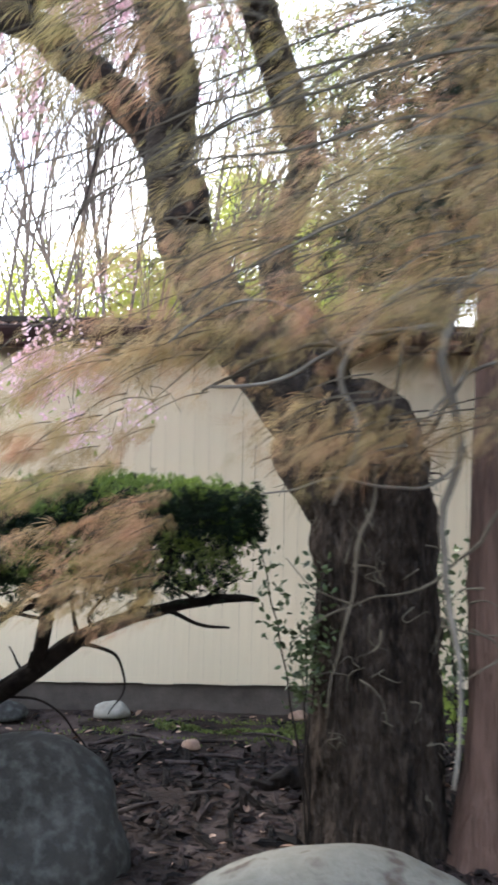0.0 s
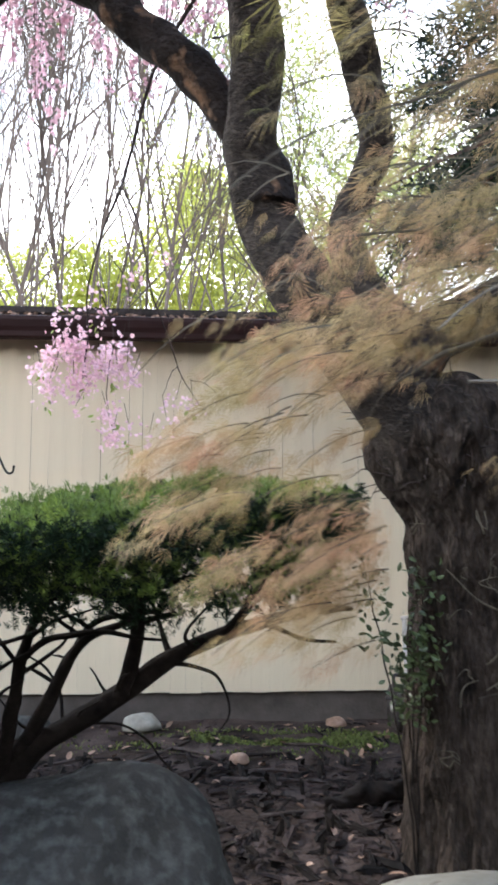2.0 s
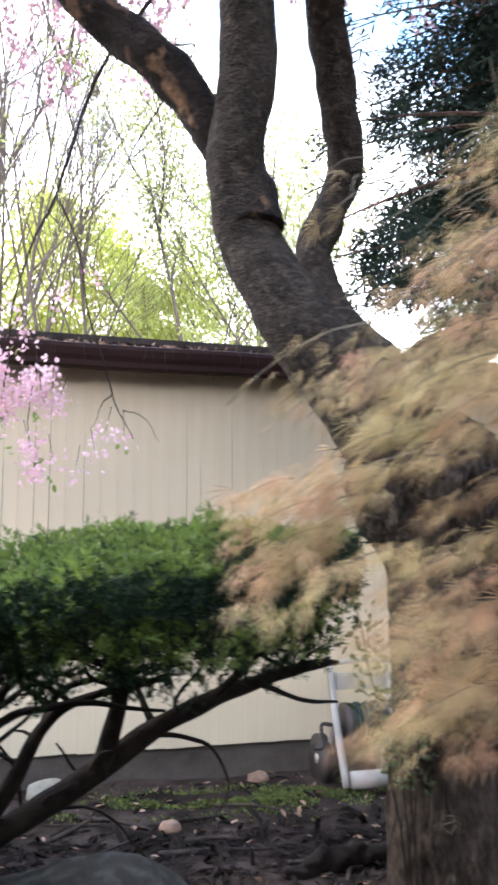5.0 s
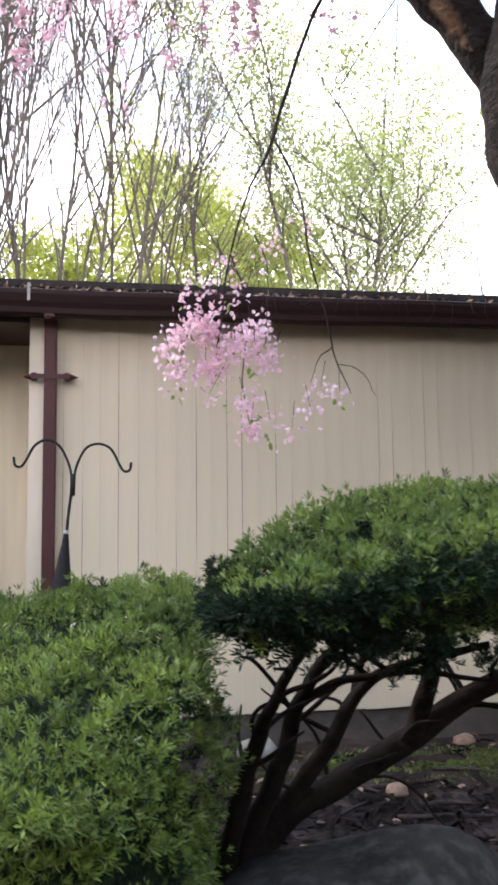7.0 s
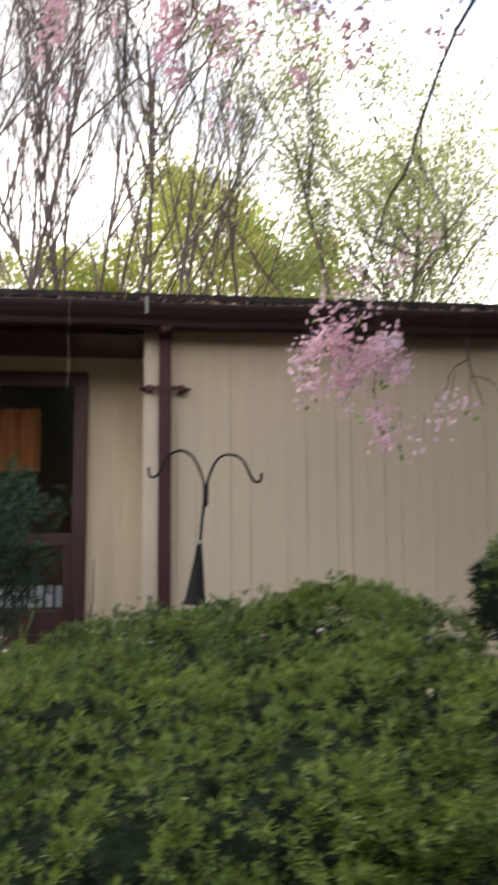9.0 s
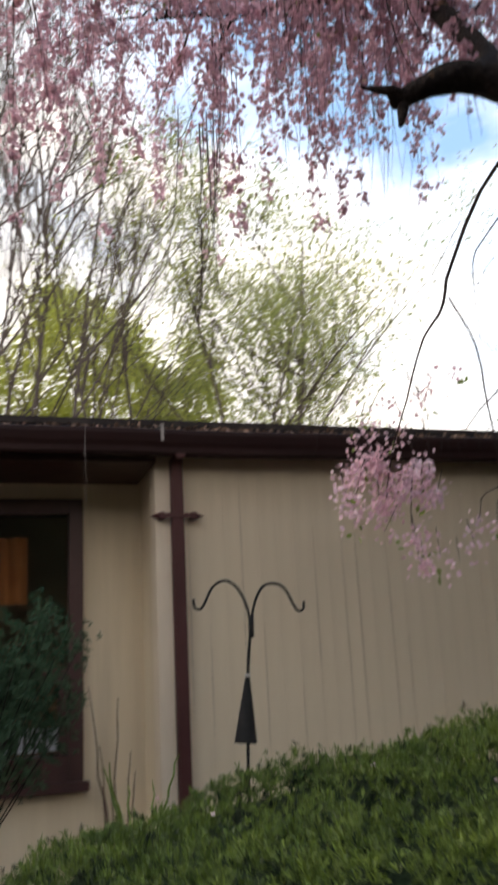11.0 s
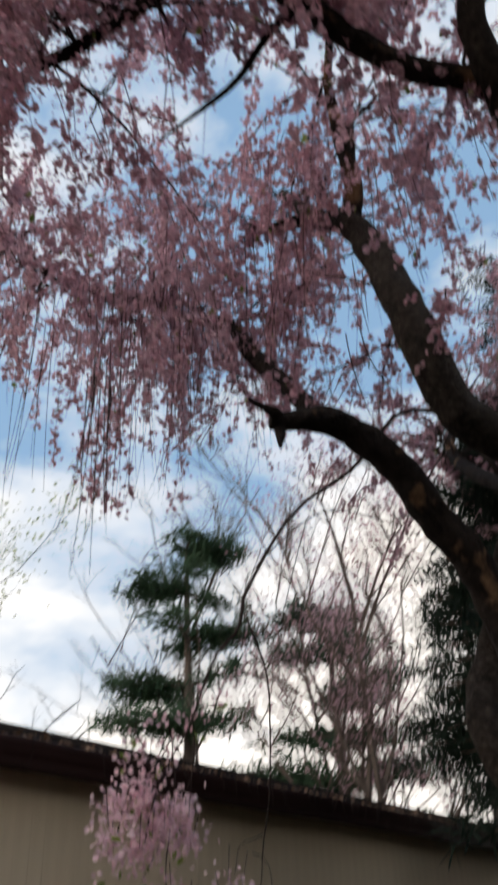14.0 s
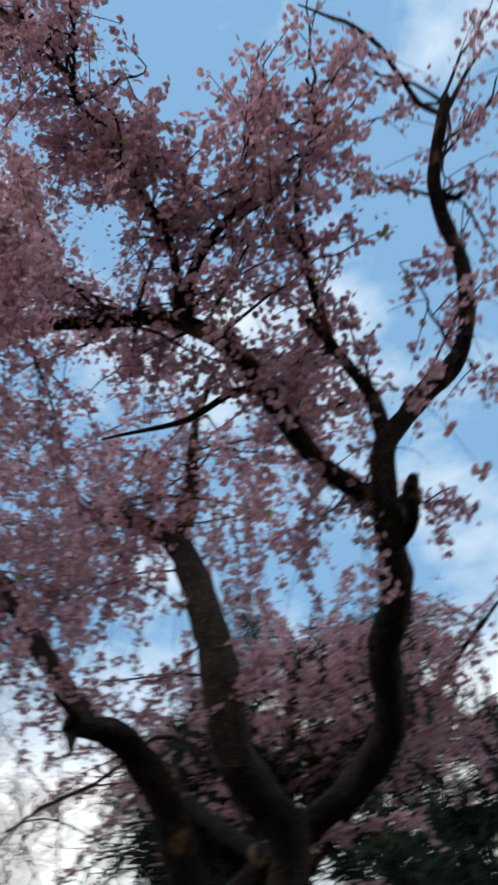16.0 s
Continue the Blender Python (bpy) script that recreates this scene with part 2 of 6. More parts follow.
def place(name, v, f, mat, parent=None, label="", smooth=False, kind=""):
    ob = new(name, mesh_of(name, v, f, mat, smooth))
    if parent:
        ob.parent = parent
        ob.matrix_parent_inverse = parent.matrix_basis.inverted()
    return tagged(ob, label, kind=kind)


def part(name, bm, mat, parent, label="", smooth=False, kind=""):
    """Link a bmesh as one mesh object under a thing or part (or on its own when parent is None)."""
    me = bpy.data.meshes.new(name)
    bm.to_mesh(me)
    bm.free()
    me.materials.append(mat)
    if smooth:
        me.polygons.foreach_set("use_smooth", np.full(len(me.polygons), True))
    ob = new(name, me)
    if parent:
        ob.parent = parent
        ob.matrix_parent_inverse = parent.matrix_basis.inverted()
    return tagged(ob, label, kind=kind)


def thing(name, at, label, category, group="", kind=""):
    ob = new(name)
    ob.empty_display_size = 0.1
    ob.matrix_basis = Matrix.Translation(at)
    return tagged(ob, label, category, group, kind)


def box(x0, x1, y0, y1, z0, z1, bevel=0.0, bm=None):
    bm = bm or bmesh.new()
    vs = bmesh.ops.create_cube(bm, size=1.0, matrix=Matrix.LocRotScale(((x0 + x1) / 2, (y0 + y1) / 2, (z0 + z1) / 2), None, (x1 - x0, y1 - y0, z1 - z0)))["verts"]
    if bevel:
        bmesh.ops.bevel(bm, geom=list({e for v in vs for e in v.link_edges}), offset=bevel, segments=2, affect="EDGES")
    return bm


def rounded(nodes, n):
    """A smooth line through the nodes (rows of any numbers), in n points."""
    p = np.asarray(nodes, float)
    p = np.vstack([2 * p[0] - p[1], p, 2 * p[-1] - p[-2]])
    out = []
    for u in np.linspace(0, len(p) - 3 - 1e-6, n):
        i = int(u)
        t, (a, b, c, d) = u - i, p[i:i + 4]
        out.append(0.5 * (2 * b + (c - a) * t + (2 * a - 5 * b + 4 * c - d) * t**2 + (3 * b - a - 3 * c + d) * t**3))
    return np.array(out)


def tube(pts, radii, sides=8, rough=0.0, freq=5.0, ribs=0, rib_depth=0.0, cap=True):
    """Verts and quads of a tapering tube along pts."""
    pts, radii = np.asarray(pts, float), np.broadcast_to(radii, len(pts))
    d = np.gradient(pts, axis=0)
    d /= np.linalg.norm(d, axis=1, keepdims=True) + 1e-9
    u = np.cross(d[0], (0.3, 0.9, 0.2) if abs(d[0][2]) > 0.8 else (0, 0, 1.0))
    rings = []
    ang = np.linspace(0, 2 * np.pi, sides, endpoint=False)
    for p, w, r in zip(pts, d, radii):
        u = u - w * (u @ w)
        u /= np.linalg.norm(u) + 1e-9
        v = np.cross(w, u)
        rr = np.full(sides, float(r))
        if ribs:
            rr = rr * (1 + rib_depth * np.sin(ribs * ang + 2.5 * np.sin(3 * p[2])) + 0.5 * rib_depth * np.sin((ribs * 2 + 3) * ang + 5 * p[2]))
        ring = p + rr[:, None] * (np.cos(ang)[:, None] * u + np.sin(ang)[:, None] * v)
        if rough:
            ring = ring + np.array([noise.noise_vector(Vector(q * freq)) for q in ring]) * rough
        rings.append(ring)
    v = np.concatenate(rings)
    n, a = len(pts), np.arange(sides)
    f = np.concatenate([np.stack([i * sides + a, i * sides + (a + 1) % sides, (i + 1) * sides + (a + 1) % sides, (i + 1) * sides + a], 1) for i in range(n - 1)])
    if cap:
        v = np.vstack([v, pts[0], pts[-1]])
        e, t, b = np.arange(0, sides, 2), len(v) - 1, len(v) - 2
        last = (n - 1) * sides
        f = np.vstack([f, np.stack([np.full(len(e), t), last + e, last + (e + 1) % sides, last + (e + 2) % sides], 1),
                       np.stack([np.full(len(e), b), (e + 2) % sides, (e + 1) % sides, e], 1)])
    return v, f


def limb(name, nodes, parent, mat, n=24, sides=12, rough=0.012, freq=7.0, label="", **more):
    """A limb from a few nodes of x, y, z and radius."""
    line = rounded(nodes, n)
    return place(name, *tube(line[:, :3], line[:, 3], sides, rough, freq, **more), mat, parent, label, True)


def frames_from(ahead, up_hint, spin=None):
    """Turns (n, 3, 3) whose columns are side, ahead and up."""
    y = ahead / (np.linalg.norm(ahead, axis=1, keepdims=True) + 1e-9)
    x = np.cross(y, up_hint)
    x /= np.linalg.norm(x, axis=1, keepdims=True) + 1e-9
    z = np.cross(x, y)
    if spin is not None:
        c, s = np.cos(spin)[:, None], np.sin(spin)[:, None]
        x, z = c * x + s * z, c * z - s * x
    return np.stack([x, y, z], 2)


def scatter(template, at, turns, sizes):
    """Copies of a template (verts, faces) at places, turned and sized, as one pair of arrays."""
    tv, tf = template
    v = np.einsum("nij,kj->nki", turns, tv) * np.asarray(sizes)[:, None, None] + at[:, None, :]
    f = tf[None] + (np.arange(len(at)) * len(tv))[:, None, None]
    return v.reshape(-1, 3), f.reshape(-1, tf.shape[1])


def any_way(rng, n, flat=1.0):
    d = rng.normal(size=(n, 3)) * (1, 1, flat)
    return d / np.linalg.norm(d, axis=1, keepdims=True)


def blossom_shape():
    """A double blossom: two rings of cupped petals."""
    v, f = [], []
    for ring, (count, r, lift, wide) in enumerate(((5, 1.0, 0.25, 0.6), (1, 0.62, 0.62, 0.55))):
        for k in range(count):
            a = 2 * math.pi * k / count + ring * 0.5
            out, side = np.array((math.cos(a), math.sin(a), 0)), np.array((-math.sin(a), math.cos(a), 0))
            i = len(v)
            v += [np.array((0, 0, -0.12)), out * r * 0.6 + side * wide + (0, 0, lift * 0.7), out * r + (0, 0, lift), out * r * 0.6 - side * wide + (0, 0, lift * 0.7)]
            f.append((i, i + 1, i + 2, i + 3))
    return np.array(v, float), np.array(f)


def sprig_shape(pairs=5, needle=0.4, wide=0.042, lift=0.16):
    """A twig tip with needles in two ranks, along +y."""
    v, f = [], []
    for k in range(pairs):
        y, s = 0.1 + 0.8 * k / (pairs - 1), 1 - 0.5 * k / pairs
        for side in (-1, 1):
            i = len(v)
            v += [(0, y - wide, 0), (side * needle * s * 0.6, y + 0.12 - wide, lift * 0.7), (side * needle * s, y + 0.24, lift), (side * needle * s * 0.5, y + 0.1 + wide, lift * 0.55)]
            f.append((i, i + 1, i + 2, i + 3))
    i = len(v)
    v += [(-0.05, 0, 0), (0.05, 0, 0), (0.03, 1.15, 0.05), (-0.03, 1.15, 0.05)]
    f.append((i, i + 1, i + 2, i + 3))
    return np.array(v, float), np.array(f)


def rosette_shape(needles=8):
    """A short shoot seen end on: broad needles cupped round the tip, along +y."""
    v, f = [], []
    for k in range(needles):
        a, inner = 2.4 * k, k >= needles * 2 // 3
        out, side = np.array((math.cos(a), 0, math.sin(a))), np.array((-math.sin(a), 0, math.cos(a)))
        r, h = (0.32, 0.85) if inner else (0.66 + 0.12 * math.sin(5 * k), 0.42 + 0.18 * math.cos(3 * k))
        i = len(v)
        v += [(0.0, -0.1, 0.0), out * r * 0.55 + side * 0.085 + (0, h * 0.62, 0), out * r + (0, h, 0), out * r * 0.55 - side * 0.085 + (0, h * 0.62, 0)]
        f.append((i, i + 1, i + 2, i + 3))
    return np.array([np.asarray(q, float) for q in v]), np.array(f)


def flake_shape():
    """One small bent leaf: a single quad along +y."""
    return np.array([(0, 0, 0), (0.36, 0.5, 0.1), (0, 1, -0.06), (-0.36, 0.5, 0.1)], float), np.array([(0, 1, 2, 3)])


def lace_shape(lobes=7):
    """A finely cut maple leaf: long narrow drooping lobes, held close like a feather from one point, along +y."""
    v, f = [(0.0, 0.0, 0.0)], []
    half = (lobes - 1) / 2

    def bent(p, s):
        return tuple(np.asarray(p, float) + (0, 0, -0.5 * s * s))

    for k in range(lobes):
        a = radians(-52 + 104 * k / (lobes - 1))
        r = 1.0 - 0.45 * (abs(k - half) / half) ** 1.3
        out, side = np.array((math.sin(a), math.cos(a), 0)), np.array((math.cos(a), -math.sin(a), 0))
        i = len(v)
        v += [bent(out * r * 0.5 + side * 0.015, 0.5 * r), bent(out * r, r), bent(out * r * 0.5 - side * 0.015, 0.5 * r)]
        f.append((0, i, i + 1, i + 2))
    return np.array(v, float), np.array(f)


def leaf_shape():
    """A folded oval leaf along +y: two quads."""
    return (np.array([(0, 0, 0), (0.26, 0.35, 0.07), (0.2, 0.75, 0.05), (0, 1, -0.05), (-0.2, 0.75, 0.05), (-0.26, 0.35, 0.07)], float),
            np.array([(0, 1, 2, 3), (0, 3, 4, 5)]))


def tuft_shape(count=9):
    """A tuft of long needles."""
    rng, v, f = np.random.default_rng(3), [], []
    for d in any_way(rng, count):
        s = np.cross(d, (0.3, 0.5, 0.8))
        s /= np.linalg.norm(s)
        i = len(v)
        v += [-s * 0.05, s * 0.05, d * 0.7 + s * 0.07, d]
        f.append((i, i + 1, i + 2, i + 3))
    return np.array(v, float), np.array(f)


# ---- ground ----
def ground_height(x, y):
    """Bed against the building, dropping to the path on which the walker goes."""
    bed = 0.045 + 0.03 * noise.noise((x * 1.3, y * 1.3, 0.0)) + 0.02 * noise.noise((x * 5, y * 5, 3.0)) + 0.012 * noise.noise((x * 11, y * 11, 5.0))
    path = -0.2 + 0.02 * noise.noise((x * 0.8, y * 0.8, 7.0))
    edge = 2.7 + 0.15 * math.sin(x * 1.7)
    k = min(1.0, max(0.0, (y - edge + 0.25) / 0.5))
    k = k * k * (3 - 2 * k)
    return bed * k + path * (1 - k)


gx = np.concatenate([[-600, -150, -50, -20], np.arange(-7, 7.01, 0.14), [20, 50, 150, 600]])
gy = np.concatenate([[-600, -150, -40, -12], np.arange(-4, 6.6, 0.12), [9, 20, 50, 150, 600]])
gv = np.array([(x, y, ground_height(x, y) if abs(x) < 9 and -6 < y < 8 else (0.0 if y > 4 else -0.2)) for y in gy for x in gx])
gn = len(gx)
gf = np.array([(j * gn + i, j * gn + i + 1, (j + 1) * gn + i + 1, (j + 1) * gn + i) for j in range(len(gy) - 1) for i in range(gn - 1)])
tagged(place("ground", gv, gf, SOIL, smooth=True), "dark soil and mulch bed beside a low building", "ground", kind="structure")

# ---- unseen screen like woods, added opposite the building to block low skylight ----
wv, wn = [], 90
for k in range(wn):
    a = radians(188 + 164 * k / (wn - 1))
    r = 20 + 1.5 * noise.noise((k * 0.35, 2.0, 0.0))
    h = 7.8 + 1.8 * noise.noise((k * 0.23, 0.0, 4.0)) + 1.0 * noise.noise((k * 0.9, 1.0, 4.0))
    for z in np.linspace(-0.4, h, 9):
        rr = r + 0.7 * noise.noise((k * 0.7, z * 0.8, 8.0)) + 0.05 * z
        wv.append((rr * math.cos(a), 2.0 + rr * math.sin(a), z))
wf9 = [(k * 9 + j, (k + 1) * 9 + j, (k + 1) * 9 + j + 1, k * 9 + j + 1) for k in range(wn - 1) for j in range(8)]
tagged(place("unseen_light_screen", np.array(wv), np.array(wf9), SKYSCREEN, smooth=True), "unseen dark screen like woods, added behind the path to block low skylight", "woods", kind="structure")

# ---- building ----
WALL_Y, RECESS_Y, CORNER = 6.2, 6.8, -2.11
SIDING_LOW, EAVES, ROOF = 0.247, 2.655, 2.885
wall = thing("wall_north", (2, WALL_Y, 0), "beige painted vertical board siding on a low building", "wall", kind="structure")
part("wall_core", box(CORNER, 9.0, WALL_Y + 0.0035, WALL_Y + 0.16, SIDING_LOW + 0.02, EAVES + 0.1), DARKWOOD, wall)
foundation = part("foundation", box(CORNER + 0.01, 9.0, WALL_Y + 0.03, WALL_Y + 0.2, -0.3, SIDING_LOW + 0.018), CONCRETE, None)
tagged(foundation, "dark weathered concrete footing under the siding", "foundation", kind="structure")
wall_left = part("wall_recess", box(-8.0, CORNER + 0.1, RECESS_Y, RECESS_Y + 0.15, SIDING_LOW - 0.2, 0.76), SIDING, None)
tagged(wall_left, "beige painted wall under the porch roof", "wall", kind="structure")
for x0, x1, z0, z1 in ((-8.0, -4.3, 0.761, EAVES + 0.1), (-2.5, CORNER + 0.1, 0.761, EAVES + 0.1), (-4.299, -2.501, 2.52, EAVES + 0.1)):
    part("wall_piece", box(x0, x1, RECESS_Y, RECESS_Y + 0.15, z0, z1), SIDING, wall_left)
part("wall_return", box(CORNER, CORNER + 0.1, WALL_Y + 0.161, RECESS_Y - 0.001, -0.1, EAVES + 0.1), SIDING, wall_left)
part("corner_trim", box(CORNER - 0.018, CORNER + 0.085, WALL_Y - 0.016, WALL_Y + 0.16, SIDING_LOW - 0.01, EAVES + 0.05, 0.004), TRIM, wall)
roof = thing("roof", (0, 8, ROOF), "low roof with dark brown fascia and felt edge", "roof", kind="structure")
part("roof_deck", box(-8.2, 9.2, 6.06, 9.6, ROOF - 0.05, ROOF - 0.003, 0.006), SHINGLE, roof)
part("soffit", box(-8.1, 9.1, 6.09, 6.85, EAVES + 0.101, EAVES + 0.13), DARKWOOD, roof)
part("porch_soffit", box(-8.0, CORNER - 0.02, 6.122, RECESS_Y - 0.002, 2.63, 2.66), DARKWOOD, roof)
part("fascia", box(-8.15, 9.15, 6.085, 6.12, EAVES + 0.02, ROOF - 0.052, 0.003), BROWN, roof, "dark brown fascia board")
part("back_wall", box(-8.0, 9.0, 9.3, 9.45, -0.1, ROOF - 0.051), SIDING, roof)
part("side_wall", box(8.85, 9.0, WALL_Y + 0.161, 9.3, -0.1, ROOF - 0.051), SIDING, roof)
part("side_wall", box(-8.0, -7.85, RECESS_Y + 0.151, 9.3, -0.1, ROOF - 0.051), SIDING, roof)
# gutter: an open trough with a rolled lip, along the eaves
profile = [(6.083, 2.80), (6.083, 2.665), (6.075, 2.655), (6.02, 2.655), (6.005, 2.668), (6.0, 2.70), (5.985, 2.73), (5.972, 2.775), (5.972, 2.80), (5.985, 2.807), (5.992, 2.80), (6.0, 2.74), (6.015, 2.67), (6.075, 2.668)]
gxs = np.linspace(-8.1, 9.1, 60)
gut = np.array([(x, y + 0.004 * math.sin(x * 2.1), z + 0.005 * math.sin(x * 1.1) + 0.003 * math.sin(x * 4.7)) for x in gxs for y, z in profile])
pn = len(profile)
gutf = np.array([(i * pn + k, i * pn + (k + 1) % pn, (i + 1) * pn + (k + 1) % pn, (i + 1) * pn + k) for i in range(len(gxs) - 1) for k in range(pn - 1)])
gutter = tagged(place("gutter", gut, gutf, BROWN), "dark brown rain gutter along the eaves", "gutter", kind="structure")
rng = np.random.default_rng(11)
n = 1500
leaf_at = np.stack([rng.uniform(-5, 6, n), rng.uniform(5.985, 6.06, n), 2.805 + 0.018 * rng.random(n)], 1)
tagged(place("gutter_litter", *scatter(leaf_shape(), leaf_at, frames_from(any_way(rng, n, 0.3), any_way(rng, n)), rng.uniform(0.02, 0.05, n)), DRYLEAF),
       "dry leaves and twigs caught in the gutter", "leaf litter", kind="stuff")
# moss and twigs hanging over the gutter lip
hang = []
for _ in range(70):
    x = rng.uniform(-1.2, 5.0)
    length = rng.uniform(0.05, 0.2)
    line = [(x, 5.965, 2.81), (x + rng.uniform(-0.02, 0.02), 5.955, 2.79 - length * 0.4), (x + rng.uniform(-0.06, 0.06), 5.955, 2.8 - length)]
    hang.append(tube(rounded(line, 5), np.linspace(0.003, 0.0012, 5), 3, cap=False))
tagged(place("hanging_twigs", *join(hang), STICK), "thin dead twigs hanging over the gutter", "twigs", kind="stuff")

clip_strap = thing("gutter_strap", (-2.115, 5.966, 2.73), "small white strap hung over the gutter lip", "strap")
part("band", box(-2.125, -2.107, 5.961, 5.966, 2.725, 2.832, 0.0015), GREYPLASTIC, clip_strap)
part("hook", box(-2.125, -2.107, 5.9665, 6.03, 2.826, 2.832, 0.0015), GREYPLASTIC, clip_strap)
tagged(place("thread", *tube(rounded([(-2.57, 5.966, 2.80), (-2.572, 5.962, 2.62), (-2.566, 5.965, 2.42), (-2.575, 5.96, 2.25)], 16), np.full(16, 0.0009), 4), GREYPLASTIC), "thin pale thread hanging from the gutter", "thread")

# downspout with its strap
spout = thing("downspout", (-1.99, WALL_Y, 0), "dark red-brown metal downspout strapped to the wall", "downspout")
part("pipe", box(-2.037, -1.962, WALL_Y - 0.072, WALL_Y - 0.018, 0.12, 2.66, 0.008), SPOUT, spout)
bm = box(-2.11, -1.885, WALL_Y - 0.078, WALL_Y - 0.07, 2.288, 2.318, 0.003)
for sx in (-2.095, -1.9):
    box(sx - 0.018, sx + 0.018, WALL_Y - 0.079, WALL_Y - 0.002, 2.282, 2.324, 0.004, bm)
    tip = bmesh.ops.create_cone(bm, cap_ends=True, segments=4, radius1=0.021, radius2=0.001, depth=0.05)["verts"]
    bmesh.ops.transform(bm, matrix=pose(sx + math.copysign(0.043, sx + 2.0), WALL_Y - 0.04, 2.303) @ Matrix.Rotation(math.copysign(math.pi / 2, sx + 2.0), 4, "Y"), verts=tip)
part("strap", bm, SPOUT, spout, "ornamental brown strap with pointed ends")
part("outlet", box(-2.03, -1.97, WALL_Y - 0.2, WALL_Y - 0.03, 2.63, 2.67, 0.01), SPOUT, spout)

# window in the recess, with a dim room behind
window = thing("window_1", (-3.4, RECESS_Y, 0.8), "large brown-framed window under the porch roof", "window", kind="structure")
WX0, WX1, WZ0, WZ1 = -4.299, -2.501, 0.762, 2.519
wf = part("window_frame", box(WX0, WX0 + 0.09, RECESS_Y - 0.05, RECESS_Y + 0.1, WZ0, WZ1, 0.006), DARKWOOD, window)
for a in ((WX1 - 0.09, WX1, WZ0, WZ1), (WX0 + 0.091, WX1 - 0.091, WZ1 - 0.1, WZ1), (WX0 + 0.091, WX1 - 0.091, WZ0, WZ0 + 0.16), (WX0 + 0.091, WX1 - 0.091, 1.35, 1.43)):
    part("rail", box(a[0], a[1], RECESS_Y - 0.048, RECESS_Y + 0.1, a[2], a[3], 0.006), DARKWOOD, wf)
part("sash", box(WX1 - 0.15, WX1 - 0.092, RECESS_Y - 0.02, RECESS_Y + 0.06, 0.925, 1.349, 0.005), DARKWOOD, wf)
for z0, z1 in ((0.923, 1.349), (1.431, WZ1 - 0.101)):
    part("pane", box(WX0 + 0.092, WX1 - 0.092, RECESS_Y + 0.03, RECESS_Y + 0.036, z0, z1), GLASS, window).visible_shadow = False
part("window_sill", box(WX0 - 0.03, WX1 + 0.03, RECESS_Y - 0.1, RECESS_Y - 0.052, WZ0 - 0.05, WZ0 + 0.01, 0.006), DARKWOOD, window)
room = part("room", box(-5.4, -1.4, RECESS_Y + 1.6, RECESS_Y + 1.7, 0.0, ROOF - 0.052), ROOMWALL, None)
tagged(room, "dim inner wall seen through the window, reddened for the pane's reflection", "wall", kind="structure")
cv = np.array([(x, RECESS_Y + 0.22 + 0.03 * math.sin(x * 46), z) for z in (1.86, 2.3) for x in np.linspace(-4.1, -2.84, 60)])
cf = np.array([(i, i + 1, 61 + i, 60 + i) for i in range(59)])
tagged(place("curtain", cv, cf, ORANGE, smooth=True), "orange curtain inside the window", "curtain")


# pale strip and dark uprights imitate the outdoors reflected in the lower pane
sheet = thing("painted_reflection", (-3.2, RECESS_Y + 0.2, 0.93), "pale lilac strip that stands in for a bright reflection low in the pane", "cloth")
cv = np.array([(x, RECESS_Y + 0.2 + 0.006 * math.sin(x * 31), z) for z in (0.93, 1.0, 1.075) for x in np.linspace(-3.9, -2.63, 50)])
place("strip", cv, np.array([(r * 50 + i, r * 50 + i + 1, r * 50 + 51 + i, r * 50 + 50 + i) for r in range(2) for i in range(49)]), PALEREFLECTION, sheet, smooth=True)
for k, x in enumerate((-2.72, -2.79, -2.84, -2.9, -2.93, -2.99, -3.05, -3.12)):
    place("stake", *tube(np.array([(x, RECESS_Y + 0.18, 0.9), (x + 0.012 * math.sin(k * 2.3), RECESS_Y + 0.182, 1.09)]), 0.008, 6), DARKWOOD, sheet, "thin dark upright stake")


# ---- boulders and stones ----
def boulder(name, at, size, mat, label, seed, cut=0.35, group="", turn=0.0, sub=4, rough=0.22):
    bm = bmesh.new()
    bmesh.ops.create_icosphere(bm, subdivisions=sub, radius=1.0)
    off = Vector((seed * 3.7, seed * 1.3, seed * 2.1))
    for v in bm.verts:
        q = v.co.copy()
        s = 1 + rough * noise.noise(q * 1.1 + off) + rough * 0.35 * noise.noise(q * 2.7 + off) + rough * 0.08 * noise.noise(q * 9 + off)
        v.co = q * s
        if v.co.z < -cut:
            v.co.z = -cut - (v.co.z + cut) * -0.08
    bmesh.ops.transform(bm, matrix=Matrix.LocRotScale(at, Euler((0, 0, radians(turn))), size), verts=bm.verts)
    return tagged(part(name, bm, mat, None, smooth=True), label, "rock", group)


boulder("boulder", (-0.93, 3.40, 0.1), (0.56, 0.42, 0.43), GRANITE, "large smooth grey granite boulder at the bed's edge", 1, turn=12)
boulder("boulder", (0.42, 3.08, -0.05), (0.66, 0.3, 0.24), SANDSTONE, "low pale weathered boulder in front of the trunk", 2, turn=-6)
boulder("boulder", (-0.2, 2.95, -0.12), (0.28, 0.25, 0.16), GRANITE, "low dark half-buried stone between the boulders", 5)
for k, (x, y, r, mat) in enumerate(((-0.78, 5.95, 0.1, PALESTONE), (0.5, 5.98, 0.055, DRYLEAF), (-0.2, 5.2, 0.05, DRYLEAF), (-1.5, 5.9, 0.12, GRANITE))):
    boulder("stone", (x, y, ground_height(x, y) + r * 0.4), (r * 1.25, r, r * 0.8), mat, "small pale stone lying on the soil" if mat is PALESTONE else "small rough stone lying on the soil", 10 + k, group="small stones", sub=3)

